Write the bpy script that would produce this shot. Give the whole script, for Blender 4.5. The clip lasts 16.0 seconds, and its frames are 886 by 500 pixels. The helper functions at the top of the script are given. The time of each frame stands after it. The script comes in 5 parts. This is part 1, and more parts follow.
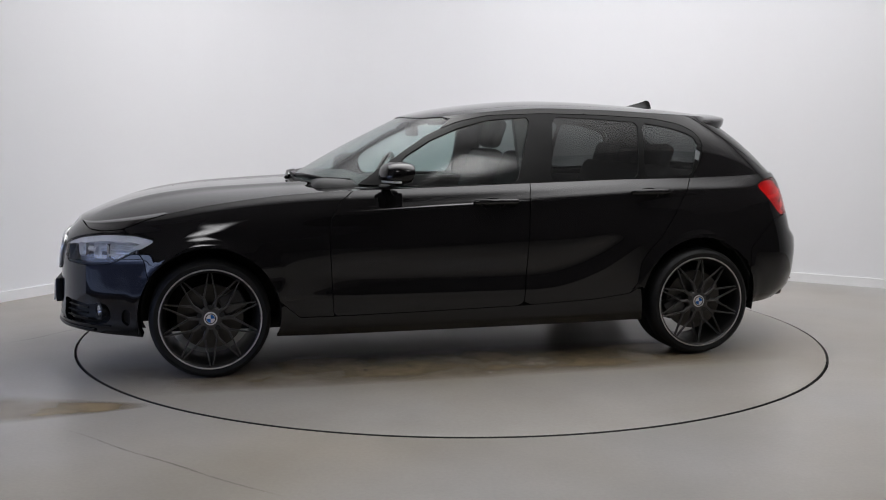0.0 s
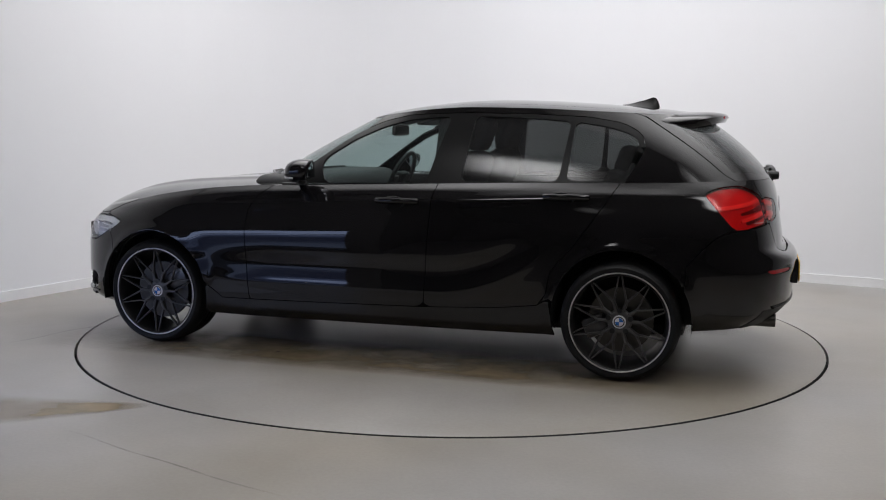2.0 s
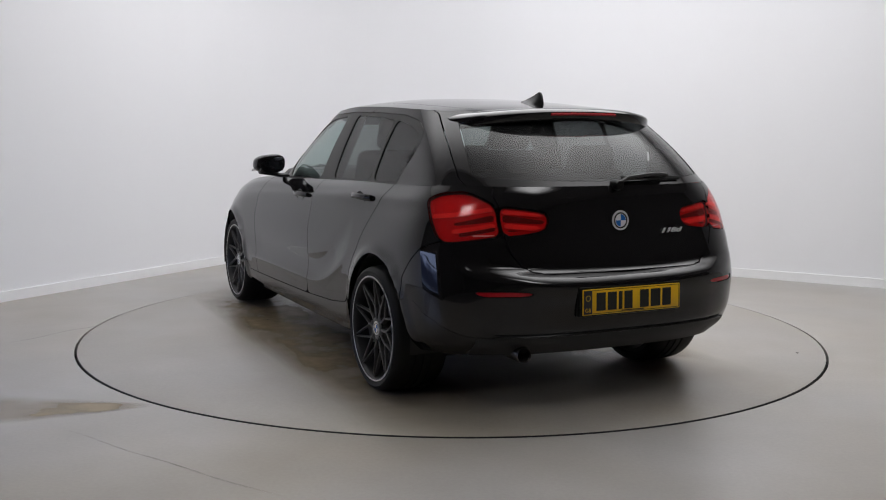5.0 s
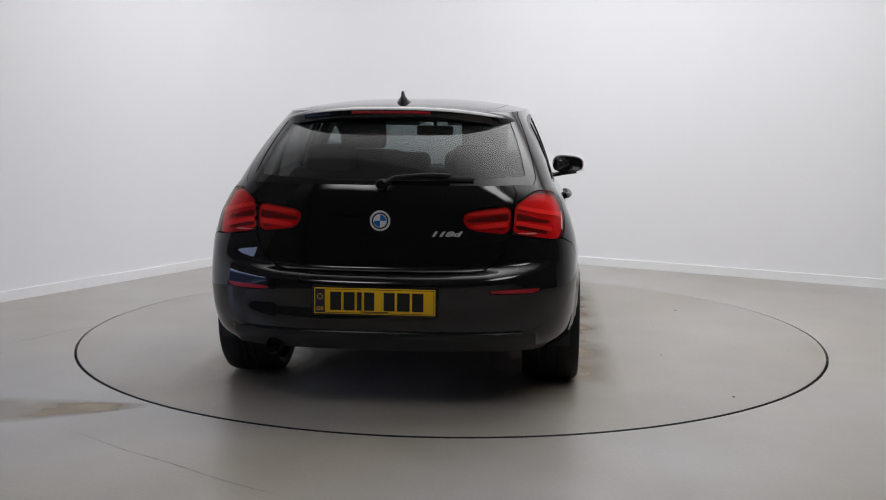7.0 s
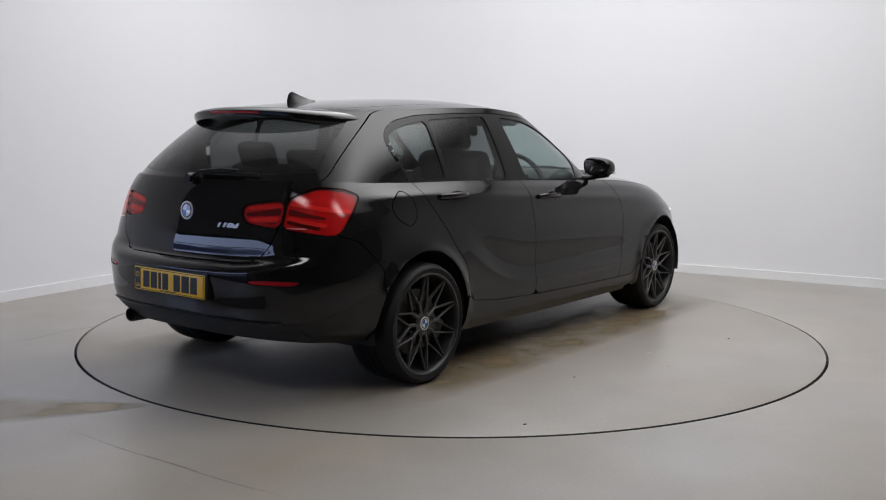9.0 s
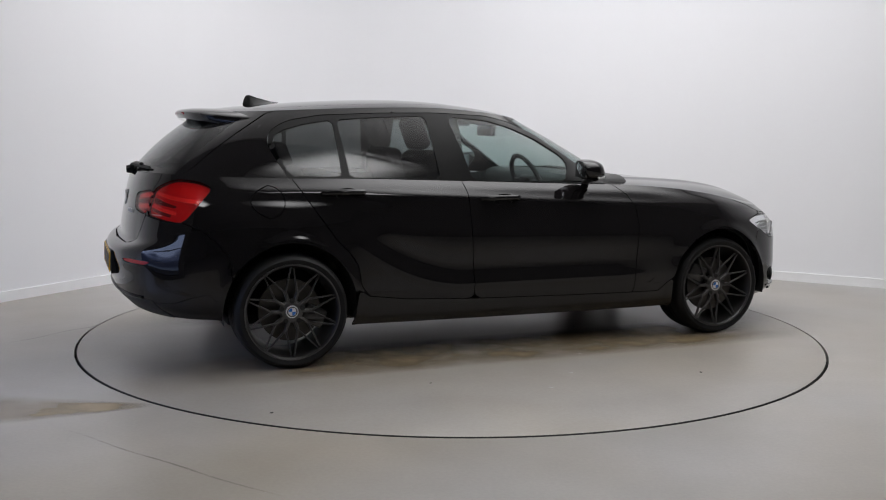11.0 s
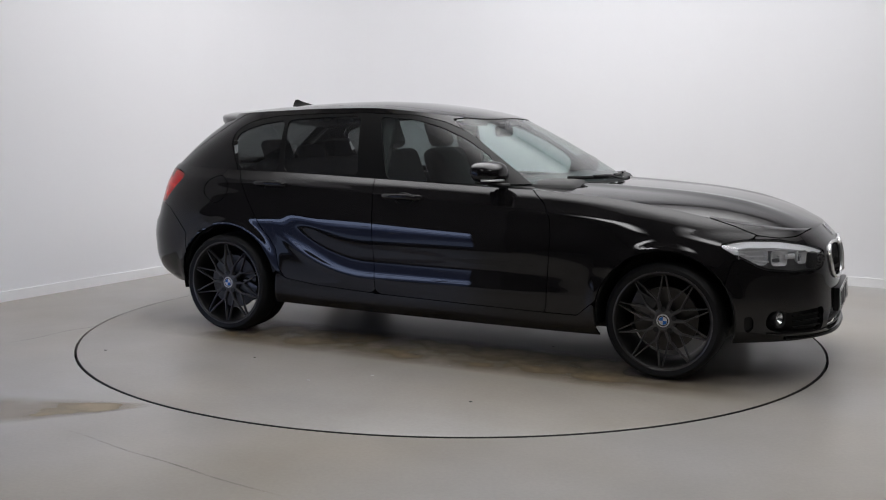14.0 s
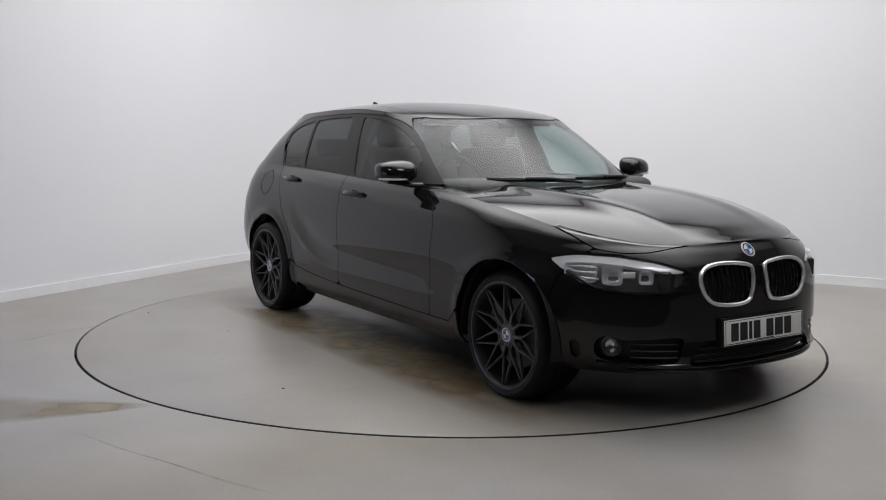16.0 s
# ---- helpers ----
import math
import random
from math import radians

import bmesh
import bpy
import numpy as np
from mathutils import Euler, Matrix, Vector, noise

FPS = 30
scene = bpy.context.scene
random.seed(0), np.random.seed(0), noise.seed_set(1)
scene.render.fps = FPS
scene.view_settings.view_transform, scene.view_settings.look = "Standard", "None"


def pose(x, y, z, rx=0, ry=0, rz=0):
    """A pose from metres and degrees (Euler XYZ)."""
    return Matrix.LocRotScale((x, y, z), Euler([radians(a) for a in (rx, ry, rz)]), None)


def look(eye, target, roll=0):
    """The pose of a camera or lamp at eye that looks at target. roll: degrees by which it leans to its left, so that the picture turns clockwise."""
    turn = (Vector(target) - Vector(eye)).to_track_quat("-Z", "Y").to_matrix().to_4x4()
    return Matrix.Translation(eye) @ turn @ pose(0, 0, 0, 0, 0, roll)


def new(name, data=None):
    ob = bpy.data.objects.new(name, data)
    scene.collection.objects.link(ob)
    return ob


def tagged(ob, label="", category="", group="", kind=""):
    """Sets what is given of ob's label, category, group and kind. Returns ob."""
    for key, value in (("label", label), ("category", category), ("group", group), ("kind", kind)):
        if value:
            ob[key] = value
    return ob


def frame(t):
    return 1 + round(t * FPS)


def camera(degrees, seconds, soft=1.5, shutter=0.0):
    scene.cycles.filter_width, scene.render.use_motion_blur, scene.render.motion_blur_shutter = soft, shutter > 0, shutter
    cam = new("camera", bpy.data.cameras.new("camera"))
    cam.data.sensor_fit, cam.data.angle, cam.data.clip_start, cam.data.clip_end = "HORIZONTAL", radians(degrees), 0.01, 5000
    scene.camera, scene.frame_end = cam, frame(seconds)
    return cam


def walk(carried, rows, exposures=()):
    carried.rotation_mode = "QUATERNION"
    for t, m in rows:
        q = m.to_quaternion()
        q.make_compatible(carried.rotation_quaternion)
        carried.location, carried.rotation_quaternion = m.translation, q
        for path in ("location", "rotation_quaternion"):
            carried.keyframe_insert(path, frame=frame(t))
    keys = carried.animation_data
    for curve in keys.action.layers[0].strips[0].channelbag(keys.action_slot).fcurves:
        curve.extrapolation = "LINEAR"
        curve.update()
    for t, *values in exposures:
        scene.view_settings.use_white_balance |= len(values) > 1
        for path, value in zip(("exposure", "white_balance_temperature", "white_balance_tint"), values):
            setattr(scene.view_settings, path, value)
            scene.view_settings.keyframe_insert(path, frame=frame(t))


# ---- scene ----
SECONDS = 16.0
cam = camera(48.18, SECONDS, soft=1.05)
EYE = Vector((0.0, -6.206, 1.275))
AIM = Vector((-0.00836, 0.99229, -0.12369))
CAM_POSE = look(EYE, EYE + AIM, 0.486)
walk(cam, [(0.0, CAM_POSE), (SECONDS, CAM_POSE)])

# heading of the car on the turntable, in degrees, at each time
HEADING = [(0.0, 194.93), (0.5, 187.08), (1.0, 179.11), (1.5, 171.56), (2.0, 163.31), (2.5, 155.69), (3.0, 147.7), (3.2, 144.56),
           (3.9, 133.75), (4.6, 122.98), (5.3, 112.2), (5.5, 108.96), (6.0, 100.64), (6.5, 93.16), (7.0, 84.91), (7.5, 77.31),
           (8.0, 69.16), (8.5, 61.56), (9.0, 53.29), (9.5, 45.48), (9.7, 42.2), (10.4, 31.3), (11.1, 20.4), (11.8, 9.54),
           (12.0, 6.51), (12.5, -0.94), (13.0, -9.08), (13.5, -16.7), (14.0, -24.91), (14.5, -32.29), (15.0, -40.53),
           (15.5, -48.16), (16.0, -56.35)]
CAR_OFF = Vector((0.160, 0.139, 0.0))
RING = 2.244

# ---------------------------------------------------------------- world and light
world = bpy.data.worlds.new("world")
scene.world = world
world.use_nodes = True
world.node_tree.nodes["Background"].inputs[0].default_value = (0.8, 0.85, 1.0, 1)
world.node_tree.nodes["Background"].inputs[1].default_value = 0.05
LIGHT = 3.88
LIGHT_FRONT = 8.5
LIGHT_SIDE = 7.0
DAYLIGHT = 3.4
scene.view_settings.exposure = 0.0


# ---------------------------------------------------------------- materials
def nodes_of(name):
    m = bpy.data.materials.new(name)
    m.use_nodes = True
    t = m.node_tree
    return m, t, t.nodes["Principled BSDF"]


def plain(name, colour, rough=0.5, metal=0.0, coat=0.0, grain=0.06, scale=30.0, bump=0.0, spec=0.5):
    """A surface of one colour with faint mottling in tone and roughness, and fine relief."""
    m, t, b = nodes_of(name)
    tex = t.nodes.new("ShaderNodeTexCoord")
    n1 = t.nodes.new("ShaderNodeTexNoise")
    n1.inputs["Scale"].default_value = scale
    n1.inputs["Detail"].default_value = 5
    t.links.new(tex.outputs["Object"], n1.inputs["Vector"])
    ramp = t.nodes.new("ShaderNodeMix")
    ramp.data_type = "RGBA"
    ramp.inputs[6].default_value = (*[c * (1 - grain) for c in colour], 1)
    ramp.inputs[7].default_value = (*[min(1, c * (1 + grain)) for c in colour], 1)
    t.links.new(n1.outputs["Fac"], ramp.inputs[0])
    t.links.new(ramp.outputs[2], b.inputs["Base Color"])
    mr = t.nodes.new("ShaderNodeMapRange")
    mr.inputs[3].default_value = max(0.0, rough - 0.3 * grain)
    mr.inputs[4].default_value = min(1.0, rough + 0.3 * grain)
    t.links.new(n1.outputs["Fac"], mr.inputs[0])
    t.links.new(mr.outputs[0], b.inputs["Roughness"])
    b.inputs["Metallic"].default_value = metal
    b.inputs["Coat Weight"].default_value = coat
    b.inputs["Coat Roughness"].default_value = 0.03
    b.inputs["Specular IOR Level"].default_value = spec
    if bump:
        bp = t.nodes.new("ShaderNodeBump")
        bp.inputs["Strength"].default_value = bump
        bp.inputs["Distance"].default_value = 0.002
        t.links.new(n1.outputs["Fac"], bp.inputs["Height"])
        t.links.new(bp.outputs[0], b.inputs["Normal"])
    return m


def glassy(name, tint, gloss=0.0, film_dust=0.03):
    """A thin pane: tinted see-through with a mirror gloss by Fresnel and a faint film of dust."""
    m = bpy.data.materials.new(name)
    m.use_nodes = True
    t = m.node_tree
    t.nodes.clear()
    out = t.nodes.new("ShaderNodeOutputMaterial")
    mix = t.nodes.new("ShaderNodeMixShader")
    tr = t.nodes.new("ShaderNodeBsdfTransparent")
    tr.inputs[0].default_value = (*tint, 1)
    gl = t.nodes.new("ShaderNodeBsdfGlossy")
    gl.inputs["Roughness"].default_value = gloss
    lw = t.nodes.new("ShaderNodeLayerWeight")
    lw.inputs[0].default_value = 0.5
    pw = t.nodes.new("ShaderNodeMath")
    pw.operation = "POWER"
    pw.inputs[1].default_value = 5.0
    sc = t.nodes.new("ShaderNodeMath")
    sc.operation = "MULTIPLY_ADD"
    sc.inputs[1].default_value = 0.9
    sc.inputs[2].default_value = 0.045
    t.links.new(lw.outputs["Facing"], pw.inputs[0])
    t.links.new(pw.outputs[0], sc.inputs[0])
    t.links.new(sc.outputs[0], mix.inputs[0])
    t.links.new(tr.outputs[0], mix.inputs[1])
    t.links.new(gl.outputs[0], mix.inputs[2])
    dust = t.nodes.new("ShaderNodeBsdfDiffuse")
    dust.inputs[0].default_value = (0.55, 0.55, 0.56, 1)
    film = t.nodes.new("ShaderNodeMixShader")
    tex = t.nodes.new("ShaderNodeTexCoord")
    nz = t.nodes.new("ShaderNodeTexNoise")
    nz.inputs["Scale"].default_value = 3.5
    nz.inputs["Detail"].default_value = 4
    t.links.new(tex.outputs["Object"], nz.inputs["Vector"])
    mr = t.nodes.new("ShaderNodeMapRange")
    for i, v in zip((1, 2, 3, 4), (0.35, 0.65, 0.6 * film_dust, 1.4 * film_dust)):
        mr.inputs[i].default_value = v
    t.links.new(nz.outputs["Fac"], mr.inputs[0])
    t.links.new(mr.outputs[0], film.inputs[0])
    t.links.new(mix.outputs[0], film.inputs[1])
    t.links.new(dust.outputs[0], film.inputs[2])
    t.links.new(film.outputs[0], out.inputs[0])
    return m


def soft_lamp(name, colour, strength):
    """A stretched diffuser, evenly bright in the middle and dimmer towards its frame."""
    m, t, b = nodes_of(name)
    tex = t.nodes.new("ShaderNodeTexCoord")
    sep = t.nodes.new("ShaderNodeSeparateXYZ")
    t.links.new(tex.outputs["Generated"], sep.inputs[0])
    last = None
    for axis in ("X", "Y"):
        tri = t.nodes.new("ShaderNodeMath")
        tri.operation = "PINGPONG"
        tri.inputs[1].default_value = 0.5
        t.links.new(sep.outputs[axis], tri.inputs[0])
        r = t.nodes.new("ShaderNodeMapRange")
        r.interpolation_type = "SMOOTHSTEP"
        for i, v in zip((1, 2, 3, 4), (0.0, 0.34, 0.06, 1.0)):
            r.inputs[i].default_value = v
        t.links.new(tri.outputs[0], r.inputs[0])
        if last is None:
            last = r.outputs[0]
        else:
            mu = t.nodes.new("ShaderNodeMath")
            mu.operation = "MULTIPLY"
            t.links.new(last, mu.inputs[0])
            t.links.new(r.outputs[0], mu.inputs[1])
            last = mu.outputs[0]
    sc = t.nodes.new("ShaderNodeMath")
    sc.operation = "MULTIPLY"
    sc.inputs[1].default_value = strength
    t.links.new(last, sc.inputs[0])
    b.inputs["Base Color"].default_value = (0.8, 0.8, 0.8, 1)
    b.inputs["Emission Color"].default_value = (*colour, 1)
    t.links.new(sc.outputs[0], b.inputs["Emission Strength"])
    return m


def outdoors(name, strength):
    """Daylight seen from inside: pale sky over dark far buildings and a grey-blue yard."""
    m, t, b = nodes_of(name)
    tex = t.nodes.new("ShaderNodeTexCoord")
    mp = t.nodes.new("ShaderNodeMapping")
    mp.inputs["Scale"].default_value = (0.5, 0.5, 5.0)
    n = t.nodes.new("ShaderNodeTexNoise")
    n.inputs["Scale"].default_value = 1.6
    n.inputs["Detail"].default_value = 5
    t.links.new(tex.outputs["Object"], mp.inputs[0])
    t.links.new(mp.outputs[0], n.inputs["Vector"])
    sep = t.nodes.new("ShaderNodeSeparateXYZ")
    t.links.new(tex.outputs["Object"], sep.inputs[0])
    add = t.nodes.new("ShaderNodeMath")
    add.operation = "MULTIPLY_ADD"
    add.inputs[1].default_value = 0.55
    t.links.new(n.outputs["Fac"], add.inputs[0])
    t.links.new(sep.outputs["Z"], add.inputs[2])
    ramp = t.nodes.new("ShaderNodeValToRGB")
    e = ramp.color_ramp.elements
    e[0].position, e[0].color = 0.0, (0.09, 0.12, 0.20, 1)
    e[1].position, e[1].color = 1.0, (0.50, 0.64, 1.0, 1)
    for at, c in ((0.18, (0.10, 0.13, 0.22, 1)), (0.25, (0.026, 0.036, 0.08, 1)), (0.45, (0.026, 0.036, 0.08, 1)), (0.53, (0.12, 0.16, 0.31, 1)), (0.60, (0.50, 0.62, 1.0, 1))):
        k = e.new(at)
        k.color = c
    half = t.nodes.new("ShaderNodeMath")
    half.operation = "MULTIPLY"
    half.inputs[1].default_value = 0.5
    t.links.new(add.outputs[0], half.inputs[0])
    t.links.new(half.outputs[0], ramp.inputs[0])
    t.links.new(ramp.outputs[0], b.inputs["Emission Color"])
    b.inputs["Base Color"].default_value = (0.1, 0.1, 0.12, 1)
    b.inputs["Emission Strength"].default_value = strength
    return m


def wall_paint(name, colour):
    """Matt emulsion with roller stipple, faint vertical streaks and scuffs."""
    m, t, b = nodes_of(name)
    tex = t.nodes.new("ShaderNodeTexCoord")
    n1 = t.nodes.new("ShaderNodeTexNoise")
    n1.inputs["Scale"].default_value = 0.7
    n1.inputs["Detail"].default_value = 6
    mp = t.nodes.new("ShaderNodeMapping")
    mp.inputs["Scale"].default_value = (1.6, 1.6, 0.35)
    t.links.new(tex.outputs["Object"], mp.inputs[0])
    t.links.new(mp.outputs[0], n1.inputs["Vector"])
    n2 = t.nodes.new("ShaderNodeTexNoise")
    n2.inputs["Scale"].default_value = 220
    t.links.new(tex.outputs["Object"], n2.inputs["Vector"])
    mix = t.nodes.new("ShaderNodeMix")
    mix.data_type = "RGBA"
    mix.inputs[6].default_value = (*[c * 0.965 for c in colour], 1)
    mix.inputs[7].default_value = (*[min(1, c * 1.02) for c in colour], 1)
    t.links.new(n1.outputs["Fac"], mix.inputs[0])
    t.links.new(mix.outputs[2], b.inputs["Base Color"])
    b.inputs["Roughness"].default_value = 0.75
    b.inputs["Specular IOR Level"].default_value = 0.3
    bp = t.nodes.new("ShaderNodeBump")
    bp.inputs["Strength"].default_value = 0.12
    bp.inputs["Distance"].default_value = 0.001
    t.links.new(n2.outputs["Fac"], bp.inputs["Height"])
    t.links.new(bp.outputs[0], b.inputs["Normal"])
    return m


def floor_paint(name, colour, seed, brown=0.5):
    """Painted concrete floor, satin, with broad stains, brown tyre dust and fine grit."""
    m, t, b = nodes_of(name)
    tex = t.nodes.new("ShaderNodeTexCoord")
    off = t.nodes.new("ShaderNodeMapping")
    off.inputs["Location"].default_value = (seed, seed * 0.7, 0)
    t.links.new(tex.outputs["Object"], off.inputs[0])

    def nz(scale, detail, rough=0.5):
        n = t.nodes.new("ShaderNodeTexNoise")
        n.inputs["Scale"].default_value = scale
        n.inputs["Detail"].default_value = detail
        n.inputs["Roughness"].default_value = rough
        t.links.new(off.outputs[0], n.inputs["Vector"])
        return n

    def rng(src, a, b_, lo, hi):
        r = t.nodes.new("ShaderNodeMapRange")
        for i, v in zip((1, 2, 3, 4), (a, b_, lo, hi)):
            r.inputs[i].default_value = v
        t.links.new(src, r.inputs[0])
        return r.outputs[0]

    broad, mid, fine = nz(0.6, 4), nz(1.6, 5, 0.5), nz(60, 4)
    mix = t.nodes.new("ShaderNodeMix")
    mix.data_type = "RGBA"
    mix.inputs[6].default_value = (*colour, 1)
    mix.inputs[7].default_value = (colour[0] * 0.88, colour[1] * 0.79, colour[2] * 0.63, 1)
    t.links.new(rng(broad.outputs["Fac"], 0.36, 0.78, 0.0, brown), mix.inputs[0])
    mul = t.nodes.new("ShaderNodeMix")
    mul.data_type = "RGBA"
    mul.blend_type = "MULTIPLY"
    mul.inputs[0].default_value = 1.0
    t.links.new(mix.outputs[2], mul.inputs[6])
    val = t.nodes.new("ShaderNodeMath")
    val.operation = "MULTIPLY"
    t.links.new(rng(mid.outputs["Fac"], 0.15, 0.85, 0.84, 1.16), val.inputs[0])
    t.links.new(rng(fine.outputs["Fac"], 0.3, 0.7, 0.96, 1.04), val.inputs[1])
    t.links.new(val.outputs[0], mul.inputs[7])
    t.links.new(mul.outputs[2], b.inputs["Base Color"])
    t.links.new(rng(broad.outputs["Fac"], 0.1, 0.9, 0.26, 0.40), b.inputs["Roughness"])
    bp = t.nodes.new("ShaderNodeBump")
    bp.inputs["Strength"].default_value = 0.08
    bp.inputs["Distance"].default_value = 0.002
    t.links.new(fine.outputs["Fac"], bp.inputs["Height"])
    t.links.new(bp.outputs[0], b.inputs["Normal"])
    return m


M_WALL = wall_paint("white_wall_paint", (0.80, 0.80, 0.82))
M_CEIL = wall_paint("grey_ceiling_paint", (0.34, 0.34, 0.35))
M_SKIRT = plain("white_gloss_paint", (0.82, 0.82, 0.83), 0.35, grain=0.03, scale=8)
M_DARK = plain("charcoal_paint", (0.058, 0.056, 0.058), 0.7, grain=0.2, scale=3)
M_FLOOR = floor_paint("floor_paint", (0.328, 0.316, 0.304), 3.0, 0.8)
M_DISC = floor_paint("turntable_paint", (0.300, 0.283, 0.262), 11.0, 0.9)
M_STRIP = plain("dark_rubber_edge", (0.012, 0.012, 0.012), 0.7, grain=0.3, scale=20)
M_HOUSE = plain("grey_lamp_housing", (0.17, 0.17, 0.175), 0.35, metal=0.1, grain=0.1, scale=30)
M_GAP = plain("black_gap", (0.01, 0.01, 0.01), 0.9, grain=0.2)
M_PAINT = plain("black_car_paint", (0.0088, 0.0081, 0.0086), 0.3, coat=1.0, grain=0.05, scale=900, spec=0.0)
M_BODY = plain("black_underbody", (0.009, 0.009, 0.009), 0.6, grain=0.2)
M_TRIM = plain("satin_black_trim", (0.009, 0.009, 0.009), 0.3, grain=0.15, scale=60, spec=0.25)
M_PLASTIC = plain("grey_black_plastic", (0.015, 0.015, 0.016), 0.55, grain=0.2, scale=120, bump=0.1)
M_TYRE = plain("tyre_rubber", (0.006, 0.006, 0.0065), 0.6, grain=0.2, scale=40, bump=0.15, spec=0.3)
M_BARREL = plain("dark_barrel_paint", (0.022, 0.021, 0.021), 0.4, metal=0.3, grain=0.2, scale=30)
M_RIM = plain("gunmetal_wheel_paint", (0.078, 0.075, 0.074), 0.36, metal=0.4, grain=0.15, scale=40)
M_LIP_DARK = plain("gunmetal_rim_edge", (0.09, 0.088, 0.088), 0.3, metal=0.6, grain=0.2, scale=15)
M_LIP = plain("machined_aluminium", (0.50, 0.49, 0.48), 0.35, metal=0.6, grain=0.5, scale=9)
M_DISC_STEEL = plain("brake_steel", (0.09, 0.085, 0.08), 0.4, metal=1.0, grain=0.25, scale=30)
M_CHROME = plain("chrome", (0.75, 0.75, 0.76), 0.12, metal=1.0, grain=0.05)
M_GRILLE = plain("bright_grille_chrome", (0.80, 0.80, 0.81), 0.22, metal=0.7, grain=0.04)
M_SILVER = plain("silver_paint", (0.70, 0.70, 0.71), 0.3, metal=0.35, grain=0.05)
M_GLASS = glassy("clear_green_glass", (0.56, 0.65, 0.64), 0.03)
M_TINT = glassy("tinted_glass", (0.24, 0.255, 0.255), 0.03)
M_REFLECTOR = plain("bright_reflector", (0.86, 0.86, 0.87), 0.22, metal=0.3, grain=0.05)
M_LENS = glassy("lamp_lens", (0.93, 0.94, 0.95), film_dust=0.01)
M_RED = plain("red_lamp_plastic", (0.62, 0.014, 0.016), 0.3, coat=0.0, grain=0.12, scale=14)
M_REDDK = plain("deep_red_lamp_plastic", (0.10, 0.002, 0.002), 0.3, coat=0.0, grain=0.12, scale=14)
M_REDLT = plain("light_red_lamp_strip", (0.88, 0.070, 0.060), 0.3, coat=0.0, grain=0.1, scale=20)
M_REDLENS = glassy("red_lens", (1.0, 0.42, 0.42), film_dust=0.005)
M_REDDK2 = plain("red_reflector_plastic", (0.42, 0.010, 0.016), 0.25, coat=0.2, grain=0.1, scale=40)
M_MIRROR = plain("mirror_silver", (0.30, 0.31, 0.33), 0.02, metal=1.0, grain=0.0)
M_NIGHT = plain("dark_plate_band", (0.02, 0.02, 0.03), 0.4)
M_GOLD = plain("gold_print", (0.6, 0.42, 0.05), 0.4)
M_PIPE = plain("dark_steel", (0.08, 0.075, 0.07), 0.35, metal=0.9, grain=0.3)
M_YELLOW = plain("yellow_plate", (0.80, 0.47, 0.015), 0.35, grain=0.04)
M_WHITE = plain("white_plate", (0.86, 0.86, 0.85), 0.35, grain=0.04)
M_INK = plain("plate_ink", (0.01, 0.01, 0.01), 0.5)
M_BLUE = plain("badge_blue", (0.03, 0.16, 0.52), 0.2, coat=1.0)
M_BWHITE = plain("badge_white", (0.8, 0.8, 0.82), 0.2, coat=1.0)
M_SEAT = plain("dark_seat_cloth", (0.05, 0.048, 0.048), 0.8, grain=0.3, scale=150, bump=0.2)
M_CABIN = plain("dark_cabin_plastic", (0.035, 0.035, 0.035), 0.6, grain=0.2, scale=80)
M_LINER = plain("grey_headliner", (0.45, 0.44, 0.43), 0.9, grain=0.1)


# ---------------------------------------------------------------- mesh helpers
def obj(name, bm, material, parent=None, smooth=True, label="", angle=None):
    me = bpy.data.meshes.new(name)
    bm.to_mesh(me)
    bm.free()
    for m in (material if isinstance(material, (list, tuple)) else [material]):
        me.materials.append(m)
    if smooth:
        me.polygons.foreach_set("use_smooth", [True] * len(me.polygons))
        if angle:
            me.set_sharp_from_angle(angle=radians(angle))
    ob = new(name, me)
    if parent:
        ob.parent = parent
    if label:
        ob["label"] = label
    return ob


def part(name, bm, material, parent, label="", smooth=True, angle=35):
    return obj(name, bm, material, parent, smooth, label, angle)


def box_bm(sx, sy, sz, m=None, bevel=0.0, seg=2):
    bm = bmesh.new()
    bmesh.ops.create_cube(bm, size=1, matrix=(m or Matrix()) @ Matrix.Diagonal((sx, sy, sz, 1)))
    if bevel:
        bmesh.ops.bevel(bm, geom=bm.edges[:], offset=bevel, segments=seg, affect="EDGES", profile=0.5)
    return bm


def cyl_bm(r1, r2, depth, m=None, seg=32, cap=True):
    bm = bmesh.new()
    bmesh.ops.create_cone(bm, cap_ends=cap, segments=seg, radius1=r1, radius2=r2, depth=depth, matrix=m or Matrix())
    return bm


def lathe_bm(profile, seg=64, m=None, closed=False):
    """Spins a profile of (radius, along) round the local y axis."""
    bm = bmesh.new()
    rings = []
    for k in range(seg):
        a = 2 * math.pi * k / seg
        rings.append([bm.verts.new((r * math.cos(a), h, r * math.sin(a))) for r, h in profile])
    n = len(profile)
    for k in range(seg):
        A, B = rings[k], rings[(k + 1) % seg]
        for i in range(n if closed else n - 1):
            j = (i + 1) % n
            bm.faces.new((A[i], A[j], B[j], B[i]))
    bmesh.ops.recalc_face_normals(bm, faces=bm.faces[:])
    if m:
        bm.transform(m)
    return bm


